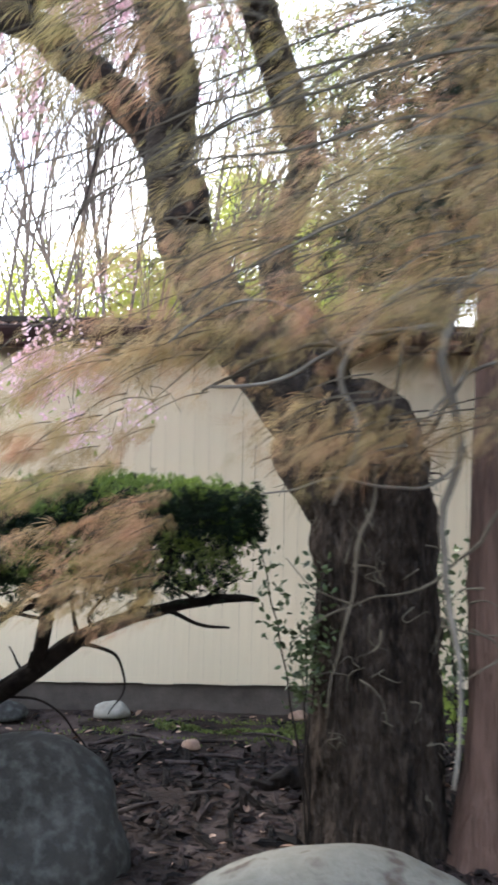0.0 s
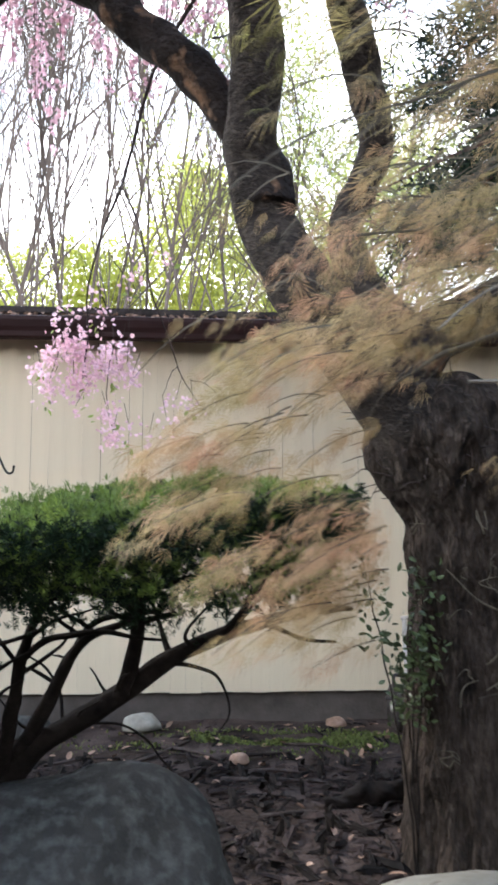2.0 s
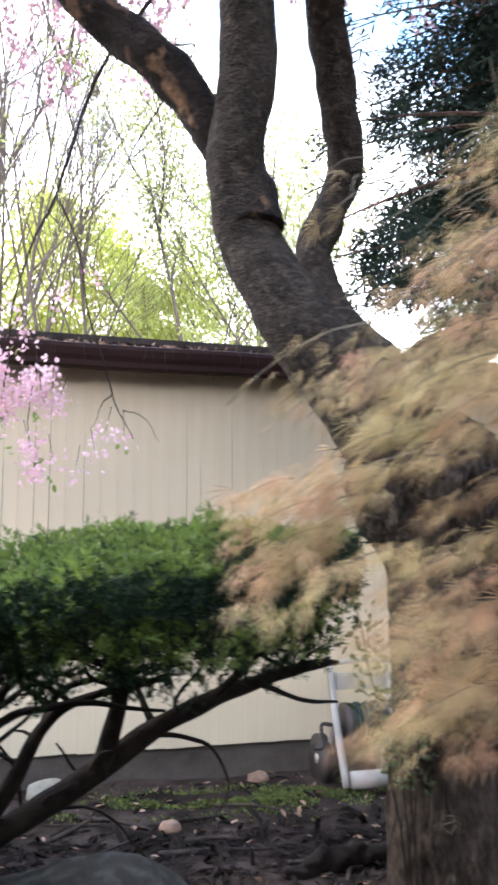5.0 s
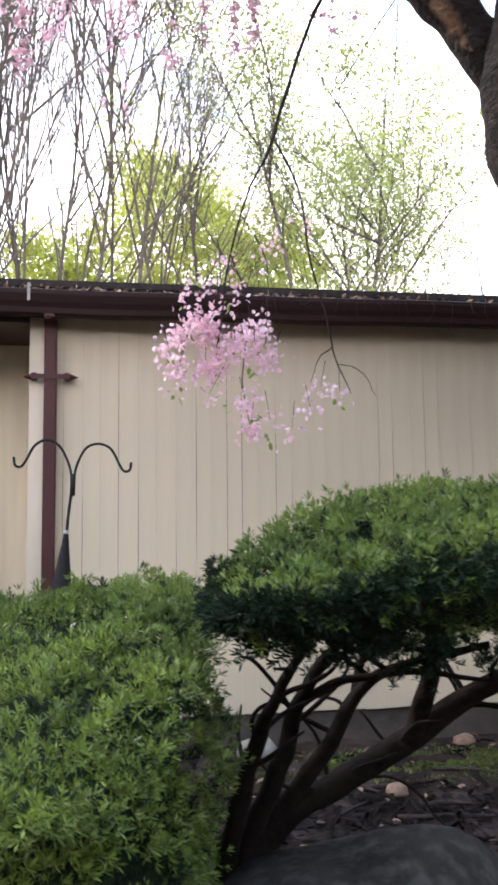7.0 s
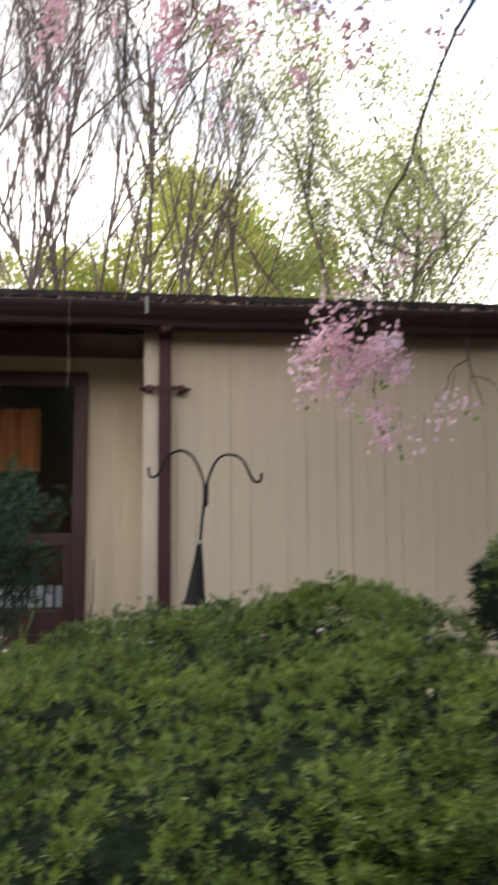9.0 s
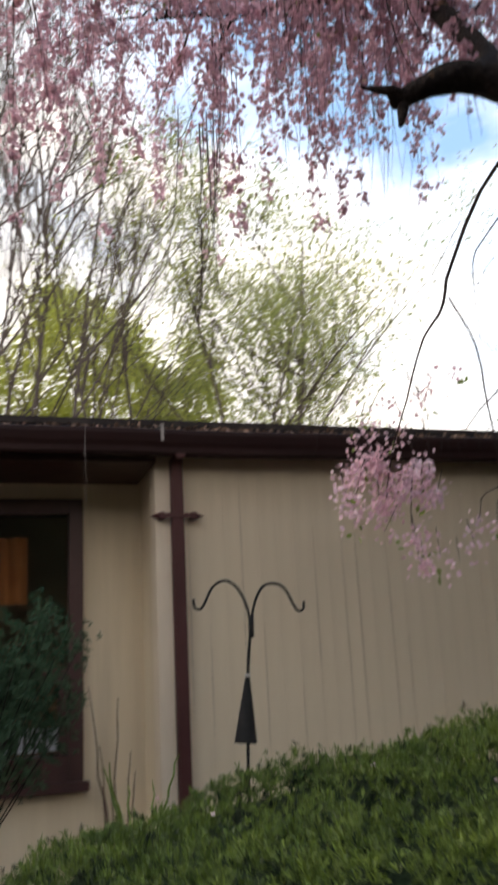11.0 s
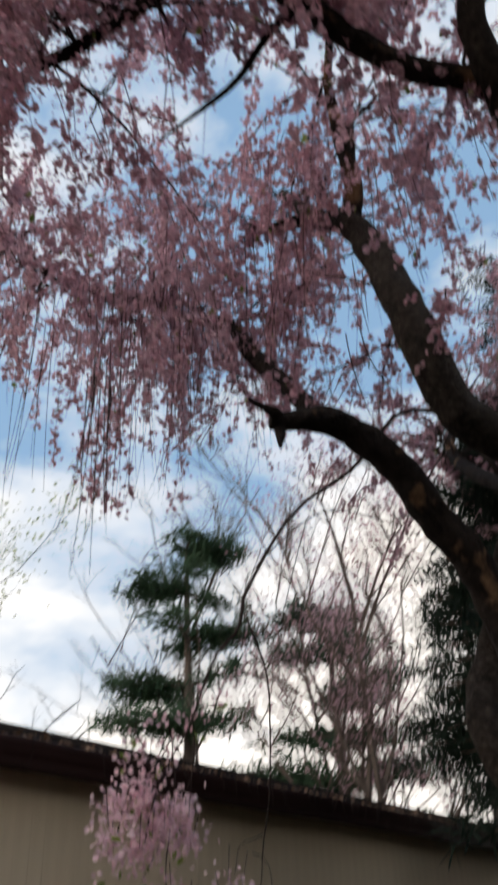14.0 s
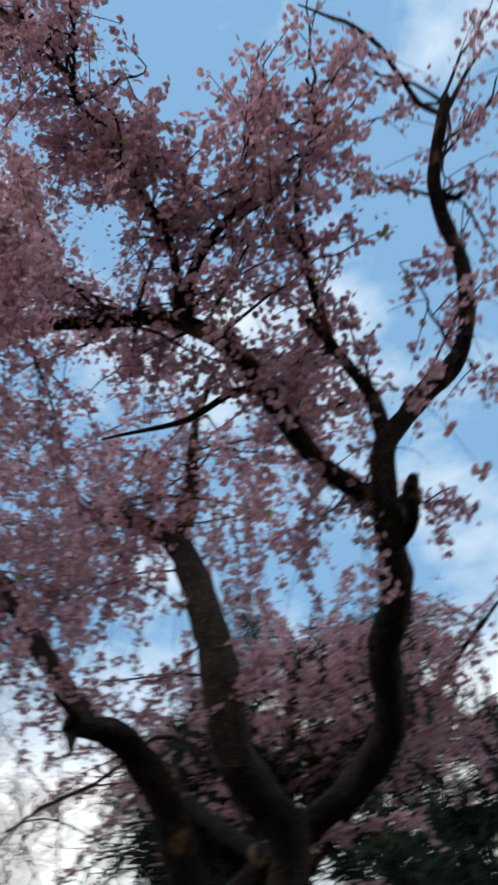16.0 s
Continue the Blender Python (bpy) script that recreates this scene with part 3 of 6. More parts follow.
# ---- weeping cherry ----
cherry = thing("cherry_tree", (0.64, 3.67, 0.0), "old grafted weeping cherry with a swollen graft and pink blossom", "tree")
trunk_line = rounded([(0.66, 3.69, -0.1, 0.36), (0.65, 3.68, 0.1, 0.305), (0.64, 3.67, 0.4, 0.275), (0.645, 3.67, 0.95, 0.262), (0.635, 3.66, 1.32, 0.26), (0.6, 3.65, 1.5, 0.275), (0.53, 3.64, 1.66, 0.3), (0.48, 3.63, 1.8, 0.28), (0.45, 3.62, 1.9, 0.2), (0.43, 3.62, 1.95, 0.08)], 70)
tv, tf = tube(rounded(trunk_line, 130)[:, :3], rounded(trunk_line, 130)[:, 3], 110, 0.02, 5.0, ribs=11, rib_depth=0.03)
for i, p in enumerate(tv):                                   # ridged, plated bark; burrs on the graft
    away = Vector((p[0] - 0.6, p[1] - 3.66, 0.0)).normalized()
    ridge = 1 - abs(noise.noise((p[0] * 13, p[1] * 13, p[2] * 3.2)))
    plate = noise.noise((p[0] * 24, p[1] * 24, p[2] * 13))
    burr = max(0.0, 1 - abs(p[2] - 1.68) / 0.34)
    tv[i] += np.array(away) * (0.026 * (ridge**3 - 0.5) + 0.008 * plate + 0.035 * burr * noise.noise((p[0] * 9, p[1] * 9, p[2] * 9)))
place("trunk", tv, tf, BARK, cherry, "thick dark fissured trunk", True)
CHERRY_WOOD = {
    "left": [(0.6, 3.66, 1.42, 0.18), (0.49, 3.62, 1.64, 0.215), (0.27, 3.55, 1.9, 0.168), (-0.01, 3.5, 2.2, 0.142), (-0.21, 3.58, 2.57, 0.121), (-0.28, 3.51, 2.9, 0.11), (-0.27, 3.37, 3.23, 0.103), (-0.42, 3.23, 3.61, 0.1), (-0.86, 3.4, 3.83, 0.099), (-1.08, 3.44, 4.22, 0.094), (-1.1, 3.54, 4.69, 0.086), (-1.09, 3.69, 5.09, 0.074), (-0.94, 3.95, 5.43, 0.058), (-0.9, 4.22, 5.89, 0.04)],
    "low": [(-0.2, 3.54, 2.6, 0.11), (-0.22, 3.6, 2.82, 0.1), (-0.35, 3.6, 3.01, 0.083), (-0.51, 3.61, 3.23, 0.085), (-0.73, 3.67, 3.43, 0.086), (-0.94, 3.72, 3.64, 0.084), (-1.24, 3.84, 3.78, 0.068), (-1.42, 3.99, 3.76, 0.045), (-1.5, 3.98, 3.78, 0.024), (-1.6, 4.03, 3.82, 0.008)],
    "low_up": [(-1.17, 3.83, 3.79, 0.05), (-0.79, 4.22, 4.26, 0.058), (-0.72, 4.66, 4.91, 0.06), (-0.63, 4.92, 5.37, 0.052), (-0.78, 5.18, 5.5, 0.04), (-1.19, 5.34, 5.49, 0.025), (-1.71, 5.4, 5.34, 0.014), (-2.3, 5.3, 5.1, 0.006)],
    "front": [(0.42, 3.72, 1.75, 0.16), (0.4, 3.8, 2.15, 0.12), (0.26, 3.94, 2.43, 0.096), (0.2, 4.03, 2.71, 0.086), (0.28, 4.03, 2.94, 0.082), (0.34, 3.96, 3.13, 0.082), (0.26, 3.82, 3.32, 0.082), (0.15, 3.66, 3.57, 0.081), (-0.04, 3.3, 3.77, 0.081), (-0.45, 2.88, 3.85, 0.081), (-0.92, 2.67, 3.87, 0.08), (-1.41, 2.65, 3.91, 0.076), (-1.77, 2.57, 3.97, 0.067), (-2.02, 2.56, 4.08, 0.057), (-2.25, 2.53, 4.26, 0.046), (-2.32, 2.36, 4.43, 0.041), (-2.42, 2.17, 4.55, 0.036)],
    "front_left": [(-1.72, 2.6, 3.98, 0.05), (-1.81, 2.55, 4.1, 0.044), (-2.05, 2.59, 4.15, 0.043), (-2.29, 2.8, 4.22, 0.042), (-2.68, 3.02, 4.42, 0.039), (-2.82, 3.26, 4.55, 0.034), (-2.88, 3.62, 4.54, 0.027), (-2.99, 4.03, 4.48, 0.021), (-3.03, 4.49, 4.32, 0.014)],
    "front_right": [(-2.25, 2.53, 4.28, 0.042), (-2.32, 2.36, 4.43, 0.04), (-2.42, 2.17, 4.55, 0.037), (-2.62, 2.09, 4.76, 0.034), (-2.9, 2.14, 5.07, 0.03), (-3.13, 2.05, 5.29, 0.022), (-3.18, 2.03, 5.34, 0.012)],
    "right": [(0.3, 3.52, 1.9, 0.13), (0.47, 3.56, 2.12, 0.11), (0.78, 3.66, 2.3, 0.1), (1.1, 3.76, 2.55, 0.09), (1.5, 3.8, 2.95, 0.08), (1.75, 3.7, 3.5, 0.065), (1.7, 3.4, 4.4, 0.045), (1.5, 3.1, 5.2, 0.02)],
    "top_bare": [(-3.12, 2.05, 5.28, 0.014), (-3.17, 2.14, 5.32, 0.012), (-3.28, 2.21, 5.4, 0.0115), (-3.38, 2.27, 5.47, 0.011), (-3.47, 2.37, 5.53, 0.009), (-3.52, 2.47, 5.56, 0.007), (-3.57, 2.57, 5.59, 0.004)],
    "top_fork": [(-3.12, 2.05, 5.28, 0.014), (-3.14, 2, 5.36, 0.012), (-3.2, 1.9, 5.5, 0.009), (-3.26, 1.79, 5.62, 0.005)],
    "top_hook": [(-3.34, 2.25, 5.44, 0.008), (-3.36, 2.31, 5.44, 0.007), (-3.4, 2.34, 5.46, 0.005)],
    "top_spur": [(-3.26, 2.2, 5.39, 0.007), (-3.25, 2.26, 5.37, 0.006), (-3.27, 2.3, 5.39, 0.004)],
    "over": [(1.72, 3.5, 4.2, 0.04), (1.45, 2.9, 4.75, 0.034), (1.05, 2.4, 5.1, 0.026), (0.6, 2.0, 5.3, 0.018), (0.2, 1.75, 5.35, 0.01)],
    "over_back": [(1.72, 3.5, 4.2, 0.036), (1.4, 3.4, 4.8, 0.03), (1.05, 3.3, 5.25, 0.022), (0.7, 3.15, 5.55, 0.012)],
    "spur_right": [(-2.89, 2.14, 5.05, 0.019), (-2.86, 2.07, 5.04, 0.016), (-2.87, 2.03, 5.05, 0.009)],
    "fl_up": [(-2.8, 3.2, 4.53, 0.026), (-2.9, 3.17, 4.67, 0.024), (-2.97, 3.08, 4.81, 0.018), (-3.02, 2.97, 4.93, 0.014), (-3.06, 2.89, 5.04, 0.009)],
    "fl_down": [(-2.58, 2.95, 4.36, 0.016), (-2.6, 3.09, 4.3, 0.014), (-2.59, 3.24, 4.21, 0.012), (-2.62, 3.4, 4.15, 0.008), (-2.65, 3.54, 4.1, 0.004)],
    "fl_stub": [(-2.67, 3.01, 4.41, 0.026), (-2.72, 3.03, 4.45, 0.024), (-2.76, 3.04, 4.48, 0.019)],
    "front_mid": [(-2.26, 2.52, 4.29, 0.036), (-2.36, 2.54, 4.47, 0.032), (-2.44, 2.62, 4.62, 0.028), (-2.52, 2.71, 4.78, 0.021), (-2.55, 2.77, 4.89, 0.015)],
    "front_stub": [(-1.92, 2.56, 4.02, 0.03), (-2.04, 2.47, 4.06, 0.028), (-2.2, 2.44, 4.14, 0.02)],
    "left_stub": [(-1.04, 3.78, 5.22, 0.06), (-1.16, 3.94, 5.23, 0.045), (-1.24, 4.11, 5.22, 0.032), (-1.3, 4.26, 5.3, 0.012)],
    "left_rise": [(-1.09, 3.67, 5.05, 0.057), (-1.2, 3.57, 5.21, 0.048), (-1.36, 3.52, 5.41, 0.039), (-1.52, 3.46, 5.62, 0.026), (-1.67, 3.32, 5.82, 0.017)],
    "back": [(-0.36, 3.32, 3.55, 0.05), (0.1, 3.75, 4.05, 0.045), (0.55, 4.05, 4.5, 0.038), (1, 4.2, 5, 0.028), (1.3, 4.1, 5.5, 0.015)],
    "left_spur": [(-1.02, 3.72, 5.25, 0.034), (-1.08, 3.62, 5.55, 0.03), (-1.14, 3.55, 5.85, 0.02)],
    "front_up": [(-2, 2.57, 4.02, 0.03), (-2.02, 2.47, 4.2, 0.028), (-1.98, 2.42, 4.35, 0.022)],
    "knot_twig": [(-1.42, 4, 3.74, 0.03), (-1.44, 3.99, 3.66, 0.018), (-1.46, 3.98, 3.6, 0.008)],
    "fl_rise": [(-2.81, 3.22, 4.53, 0.019), (-3.06, 3.21, 4.7, 0.017), (-3.29, 3.32, 4.84, 0.015), (-3.5, 3.43, 4.97, 0.013), (-3.71, 3.51, 5.09, 0.01), (-3.85, 3.58, 5.16, 0.006)],
    "fr_rise": [(-2.47, 2.66, 4.68, 0.021), (-2.72, 2.71, 4.91, 0.019), (-2.97, 2.7, 5.15, 0.014), (-3.16, 2.57, 5.36, 0.012), (-3.3, 2.58, 5.51, 0.007)],
    "low_loop": [(-0.71, 4.7, 4.98, 0.013), (-0.8, 4.79, 5.01, 0.01), (-0.79, 4.86, 4.95, 0.008), (-0.71, 4.85, 4.88, 0.006), (-0.63, 4.75, 4.86, 0.004)],
}
for key, nodes in CHERRY_WOOD.items():
    limb("limb", nodes, cherry, FLAKY if nodes[0][3] > 0.14 else LIMB, n=10 * len(nodes), sides=20 if nodes[0][3] > 0.06 else 9, rough=min(0.018, nodes[0][3] * 0.16), freq=9.0)

rng = np.random.default_rng(17)
burr = []
for _ in range(260):
    a, z = rng.uniform(0, 2 * math.pi), rng.uniform(1.5, 1.92)
    mid = np.array((np.interp(z, (1.5, 1.66, 1.9), (0.6, 0.53, 0.43)), 3.64, z))
    out = np.array((math.cos(a), math.sin(a), 0.0))
    p = mid + out * np.interp(z, (1.5, 1.66, 1.92), (0.27, 0.3, 0.18))
    tip = p + out * rng.uniform(0.02, 0.08) + rng.normal(size=3) * 0.05
    burr.append(tube(rounded([p - out * 0.02, (p + tip) / 2 + rng.normal(size=3) * 0.015, tip], 6), np.linspace(0.004, 0.0012, 6), 4, cap=False))
place("burr_growth", *join(burr), STICK, cherry, "tangle of short dead shoots on the graft", kind="stuff")
for _ in range(34):                                          # crooked pale shoots that cling to the bark
    a, z = rng.uniform(1.05, 1.95) * math.pi, rng.uniform(0.3, 1.5)
    p = np.array((0.642 + 0.285 * math.cos(a), 3.67 + 0.285 * math.sin(a), z))
    nodes = [(*p, 0.004)]
    for k in range(4):
        p = p + rng.normal(size=3) * (0.03, 0.012, 0.03) + (0, -0.008, 0.01)
        nodes.append((*p, 0.0034 - 0.0006 * k))
    limb("shoot", nodes, cherry, MAPLETWIG, n=16, sides=4, rough=0.002, freq=20.0)

rng = np.random.default_rng(5)
strands, flowers = [], []


def droop(start, way, length, sag, n=9):
    """A twig that sets off along way and bends down."""
    t = np.linspace(0, 1, n)[:, None]
    return np.asarray(start) + np.asarray(way) * length * t + np.array((0, 0, -1.0)) * sag * t**2


def floor_of_crown(x, y):
    """Lowest reach of hanging twigs."""
    reach = 3.28 - 0.35 * min(1.0, max(0.0, -2.3 - x)) + 0.72 * max(0.0, x + 2.05) + 0.3 * max(0.0, 4.2 - y) + 0.12 * noise.noise((x * 3, y * 3, 1.0))
    return min(reach, 4.8)


def bloom_along(line, step, dense, spread=0.02, size=(0.0125, 0.019)):
    seg = np.linalg.norm(np.diff(line, axis=0), axis=1)
    total = np.r_[0, np.cumsum(seg)]
    s = 0.0
    while s < total[-1]:
        p = np.array([np.interp(s, total, line[:, k]) for k in range(3)])
        if rng.random() < dense * (0.5 + 1.3 * min(0.5, max(0.0, 0.3 + 1.6 * noise.noise(p * 1.9)))):
            for _ in range(rng.integers(5, 9)):
                flowers.append((*(p + rng.normal(size=3) * spread - (0, 0, 0.015)), rng.uniform(*size)))
        s += step * rng.uniform(0.6, 1.4)


SHOOTS = (("left", 0.66, 12, 0), ("left_rise", 0.3, 11, 0), ("left_stub", 0.5, 5, 0), ("low_up", 0.42, 66, 0), ("front_left", 0.12, 14, 1), ("front_left", 0.55, 20, 1), ("front_left", 0.7, 16, 0), ("front_right", 0.3, 12, 1), ("front", 0.8, 4, 0), ("fl_up", 0.2, 10, 1),
          ("fl_rise", 0.15, 34, 1), ("front_mid", 0.2, 8, 1), ("fr_rise", 0.1, 20, 1), ("left_spur", 0.1, 9, 0), ("right", 0.6, 26, 0), ("back", 0.4, 24, 0), ("over", 0.3, 36, 0), ("over_back", 0.45, 24, 0))
for key, first, count, upright in SHOOTS:
    line = rounded(CHERRY_WOOD[key], 60)
    for _ in range(count):
        start = line[rng.integers(int(first * 59), 60), :3]
        a = rng.uniform(0, 2 * math.pi)
        way = np.array((math.cos(a), math.sin(a), rng.uniform(0.25, 1.0) if upright else rng.uniform(-0.05, 0.8)))
        way /= np.linalg.norm(way)
        length = rng.uniform(0.18, 0.42) if key in ("fl_rise", "fr_rise") else rng.uniform(0.3, 0.7) if upright else rng.uniform(0.5, 1.25) * (0.75 if key == "front_left" else 1.0)
        shoot = droop(start, way, length, rng.uniform(0.05, 0.3 if upright else 0.6) * length)
        shoot += np.cumsum(rng.normal(size=shoot.shape) * 0.012, axis=0)
        if shoot[-1, 1] < 1.55 or shoot[-1, 0] < -4.0:
            continue
        place("twig", *tube(shoot, np.linspace(0.009, 0.0028, len(shoot)), 4, cap=False), TWIG, cherry)
        bloom_along(shoot[2:], 0.055, 0.85, 0.026)
        for i in range(2, len(shoot)):
            p = shoot[i]
            if upright and rng.random() < 0.7:           # short spurs set with round clusters
                b = rng.normal(size=3) + way * 0.6 + (0, 0, 0.2)
                spur = droop(p, b / np.linalg.norm(b), rng.uniform(0.1, 0.3), 0.06, 5)
                strands.append(tube(spur, np.linspace(0.0034, 0.0014, 5), 3, cap=False))
                bloom_along(spur[2:], 0.06, 0.9, 0.022)
            elif rng.random() < (0.15 if upright else 0.9):
                low = floor_of_crown(p[0], p[1])
                drop = min(rng.gamma(2.2, 0.2) + 0.1, max(0.08, p[2] - low))
                sw = rng.normal(size=2) * 0.1
                t = np.linspace(0, 1, 7)[:, None]
                hang_line = p + np.array((sw[0], sw[1], 0)) * t + np.array((way[0], way[1], 0)) * 0.14 * (t - 0.5 * t**2) - np.array((0, 0, drop)) * t**1.2
                strands.append(tube(hang_line, np.linspace(0.0024, 0.001, 7), 3, cap=False))
                if rng.random() < 0.85:
                    bloom_along(hang_line, 0.07, 0.66, 0.018)
for key, first in (("fl_rise", 0.25), ("fr_rise", 0.3), ("fl_up", 0.4), ("left_rise", 0.5)):
    line = rounded(CHERRY_WOOD[key], 60)[:, :3]
    bloom_along(line[int(first * 59):], 0.05, 0.9, 0.04)
# bare trailing twigs under the crown
for k in range(26):
    key = ("low_up", "left", "low")[rng.integers(3)]
    line = rounded(CHERRY_WOOD[key], 40)
    hub = line[rng.integers(18, 40), :3] + np.r_[rng.normal(size=2) * 0.35, -0.1]
    reach = rng.uniform(-0.3, 0.4)
    for _ in range(rng.integers(3, 9)):
        p = hub + rng.normal(size=3) * (0.06, 0.06, 0.05)
        low = floor_of_crown(p[0], p[1]) + reach + rng.uniform(-0.12, 0.2)
        if p[2] - low > 0.25:
            t = np.linspace(0, 1, 8)[:, None]
            strands.append(tube(p + np.array((*rng.normal(size=2) * 0.06, 0)) * t**2 - np.array((0, 0, p[2] - low)) * t, np.linspace(0.003, 0.0012, 8), 3, cap=False))
place("hanging_growth", *join(strands), TWIG, cherry, "thin hanging twigs", kind="stuff")
fl = np.array(flowers)
place("blossom", *scatter(blossom_shape(), fl[:, :3], frames_from(any_way(rng, len(fl)), any_way(rng, len(fl))), fl[:, 3]), BLOSSOM, cherry, "dense dusky pink double blossoms", kind="stuff")
rng_petals = np.random.default_rng(15)
outer = fl[(fl[:, 0] < -1.9) & (fl[:, 1] > 3.3)]
n = 24000
pick = outer[rng_petals.integers(0, len(outer), n), :3] + rng_petals.normal(size=(n, 3)) * (0.028, 0.028, 0.035)
place("loose_petals", *scatter(flake_shape(), pick, frames_from(any_way(rng_petals, n), any_way(rng_petals, n)), rng_petals.uniform(0.014, 0.026, n)), BLOSSOM, cherry, "dusky pink petals of the outer crown", kind="stuff")
n = 900
pick = fl[rng.integers(0, len(fl), n)]
place("young_foliage", *scatter(leaf_shape(), pick[:, :3] - (0, 0, 0.02), frames_from(any_way(rng, n) - (0, 0, 0.8), any_way(rng, n)), rng.uniform(0.02, 0.045, n)), NEWLEAF, cherry, "young green leaves", kind="stuff")

# the long twig that hangs before the wall with its bunch of blossom
whip = [[(-0.52, 3.4, 3.64, 0.016), (-0.46, 3.6, 4.08, 0.014), (-0.46, 3.89, 4.25, 0.012), (-0.47, 4.2, 4.03, 0.011), (-0.7, 4.48, 3.76, 0.01), (-0.84, 4.7, 3.34, 0.009), (-0.9, 4.71, 3.13, 0.008), (-0.98, 4.8, 2.98, 0.006), (-1.07, 4.88, 2.66, 0.005), (-1.08, 5.05, 2.45, 0.004), (-1.12, 5.1, 2.2, 0.003)],
        [(-0.88, 4.68, 3.18, 0.006), (-0.77, 4.66, 2.92, 0.005), (-0.72, 4.7, 2.64, 0.005), (-0.64, 4.78, 2.44, 0.004), (-0.56, 4.9, 2.23, 0.0035), (-0.45, 5.03, 2.05, 0.002)],
        [(-0.57, 4.89, 2.25, 0.003), (-0.6, 5.0, 2.21, 0.0025), (-0.65, 5.0, 2.1, 0.0015)],
        [(-0.5, 5.01, 2.19, 0.0025), (-0.38, 5.02, 2.16, 0.002), (-0.3, 5.05, 2.06, 0.0012)],
        [(-1.04, 5.06, 2.75, 0.004), (-0.95, 5.1, 2.5, 0.003), (-0.98, 5.12, 2.15, 0.003), (-0.94, 5.14, 1.88, 0.002)],
        [(-1.04, 5.08, 2.62, 0.003), (-1.2, 5.1, 2.5, 0.003), (-1.32, 5.1, 2.2, 0.002)],
        [(-0.98, 5.05, 2.95, 0.003), (-0.86, 5.06, 2.7, 0.0025), (-0.87, 5.1, 2.3, 0.002)],
        [(-0.42, 4.0, 3.62, 0.006), (-0.22, 4.6, 4.0, 0.005), (-0.43, 4.95, 3.7, 0.004), (-0.51, 5.0, 3.5, 0.003), (-0.51, 5.0, 3.1, 0.0015)],
        [(-0.25, 4.7, 3.98, 0.004), (-0.21, 4.9, 3.6, 0.003), (-0.19, 5.0, 3.25, 0.002), (-0.16, 5.0, 2.94, 0.0012)]]
near = []
for nodes in whip:
    line = rounded(nodes, 30)
    line[4:, :3] += np.cumsum(rng.normal(size=(26, 3)) * 0.002, axis=0)
    near.append(tube(line[:, :3], line[:, 3], 6))
bunch, leaves_at = [], []
dense = [(-1.34, 2.23), (-1.31, 2.34), (-1.23, 2.41), (-1.15, 2.4), (-1.31, 2.15), (-1.2, 2.33), (-1.1, 2.31), (-1.16, 2.17), (-1.09, 2.19), (-0.97, 2.34), (-0.89, 2.38), (-0.83, 2.23), (-0.91, 2.25), (-1.01, 2.27), (-0.96, 1.99), (-0.94, 1.88)]
thin = [(-0.84, 1.92), (-0.73, 1.88), (-1.27, 2.55), (-1.11, 2.5), (-1.02, 2.59), (-0.97, 2.55), (-1.21, 2.62), (-1.08, 2.71), (-0.86, 2.75), (-0.81, 2.84), (-0.64, 2.92), (-0.58, 2.09), (-0.48, 2.06), (-0.63, 1.97), (-1.15, 2.04)]
centres = [(x, 5.1, z) for x, z in dense + thin]
for k, c in enumerate(centres):
    top = np.array(c) + (rng.normal() * 0.03, rng.normal() * 0.03, 0.14)
    near.append(tube(rounded([top, np.array(c)], 4), (0.0022, 0.002, 0.0016, 0.001), 3, cap=False))
    for _ in range(58 if k < 16 else 12):
        bunch.append((*(np.array(c) + rng.normal(size=3) * (0.034, 0.05, 0.044)), rng.uniform(0.011, 0.016)))
    if k % 2 == 0:
        leaves_at.append(np.array(c) + rng.normal(size=3) * 0.03 - (0, 0, 0.05))
place("long_twig", *join(near), TWIG, cherry, "long dark twig hanging before the wall", True)
fl = np.array(bunch)
place("hanging_blossom", *scatter(blossom_shape(), fl[:, :3], frames_from(any_way(rng, len(fl)), any_way(rng, len(fl))), fl[:, 3]), PALEBLOSSOM, cherry, "pale pink hanging bunch of blossom", kind="stuff")
lv = np.repeat(np.array(leaves_at), 3, axis=0) + rng.normal(size=(3 * len(leaves_at), 3)) * 0.018
place("bunch_foliage", *scatter(leaf_shape(), lv, frames_from(any_way(rng, len(lv)) - (0, 0, 1), any_way(rng, len(lv))), rng.uniform(0.03, 0.055, len(lv))), NEWLEAF, cherry, "bright young leaves", kind="stuff")

# ---- evergreen beside the cherry ----
cedar = thing("evergreen_tree", (1.05, 3.55, 0.0), "dark evergreen with stringy red-brown bark", "tree")
cedar_trunk = [(1.02, 3.5, -0.1, 0.19), (1.05, 3.5, 0.12, 0.125), (1.1, 3.52, 0.6, 0.1), (1.12, 3.55, 1.5, 0.095), (1.25, 3.65, 3.0, 0.085), (1.45, 3.45, 4.8, 0.06), (1.5, 3.3, 6.3, 0.02)]
limb("trunk", cedar_trunk, cedar, CEDARBARK, n=60, sides=28, rough=0.014, freq=10.0, ribs=7, rib_depth=0.05)
rng = np.random.default_rng(8)
tuft_at, tuft_way = [], []
line = rounded(cedar_trunk, 80)
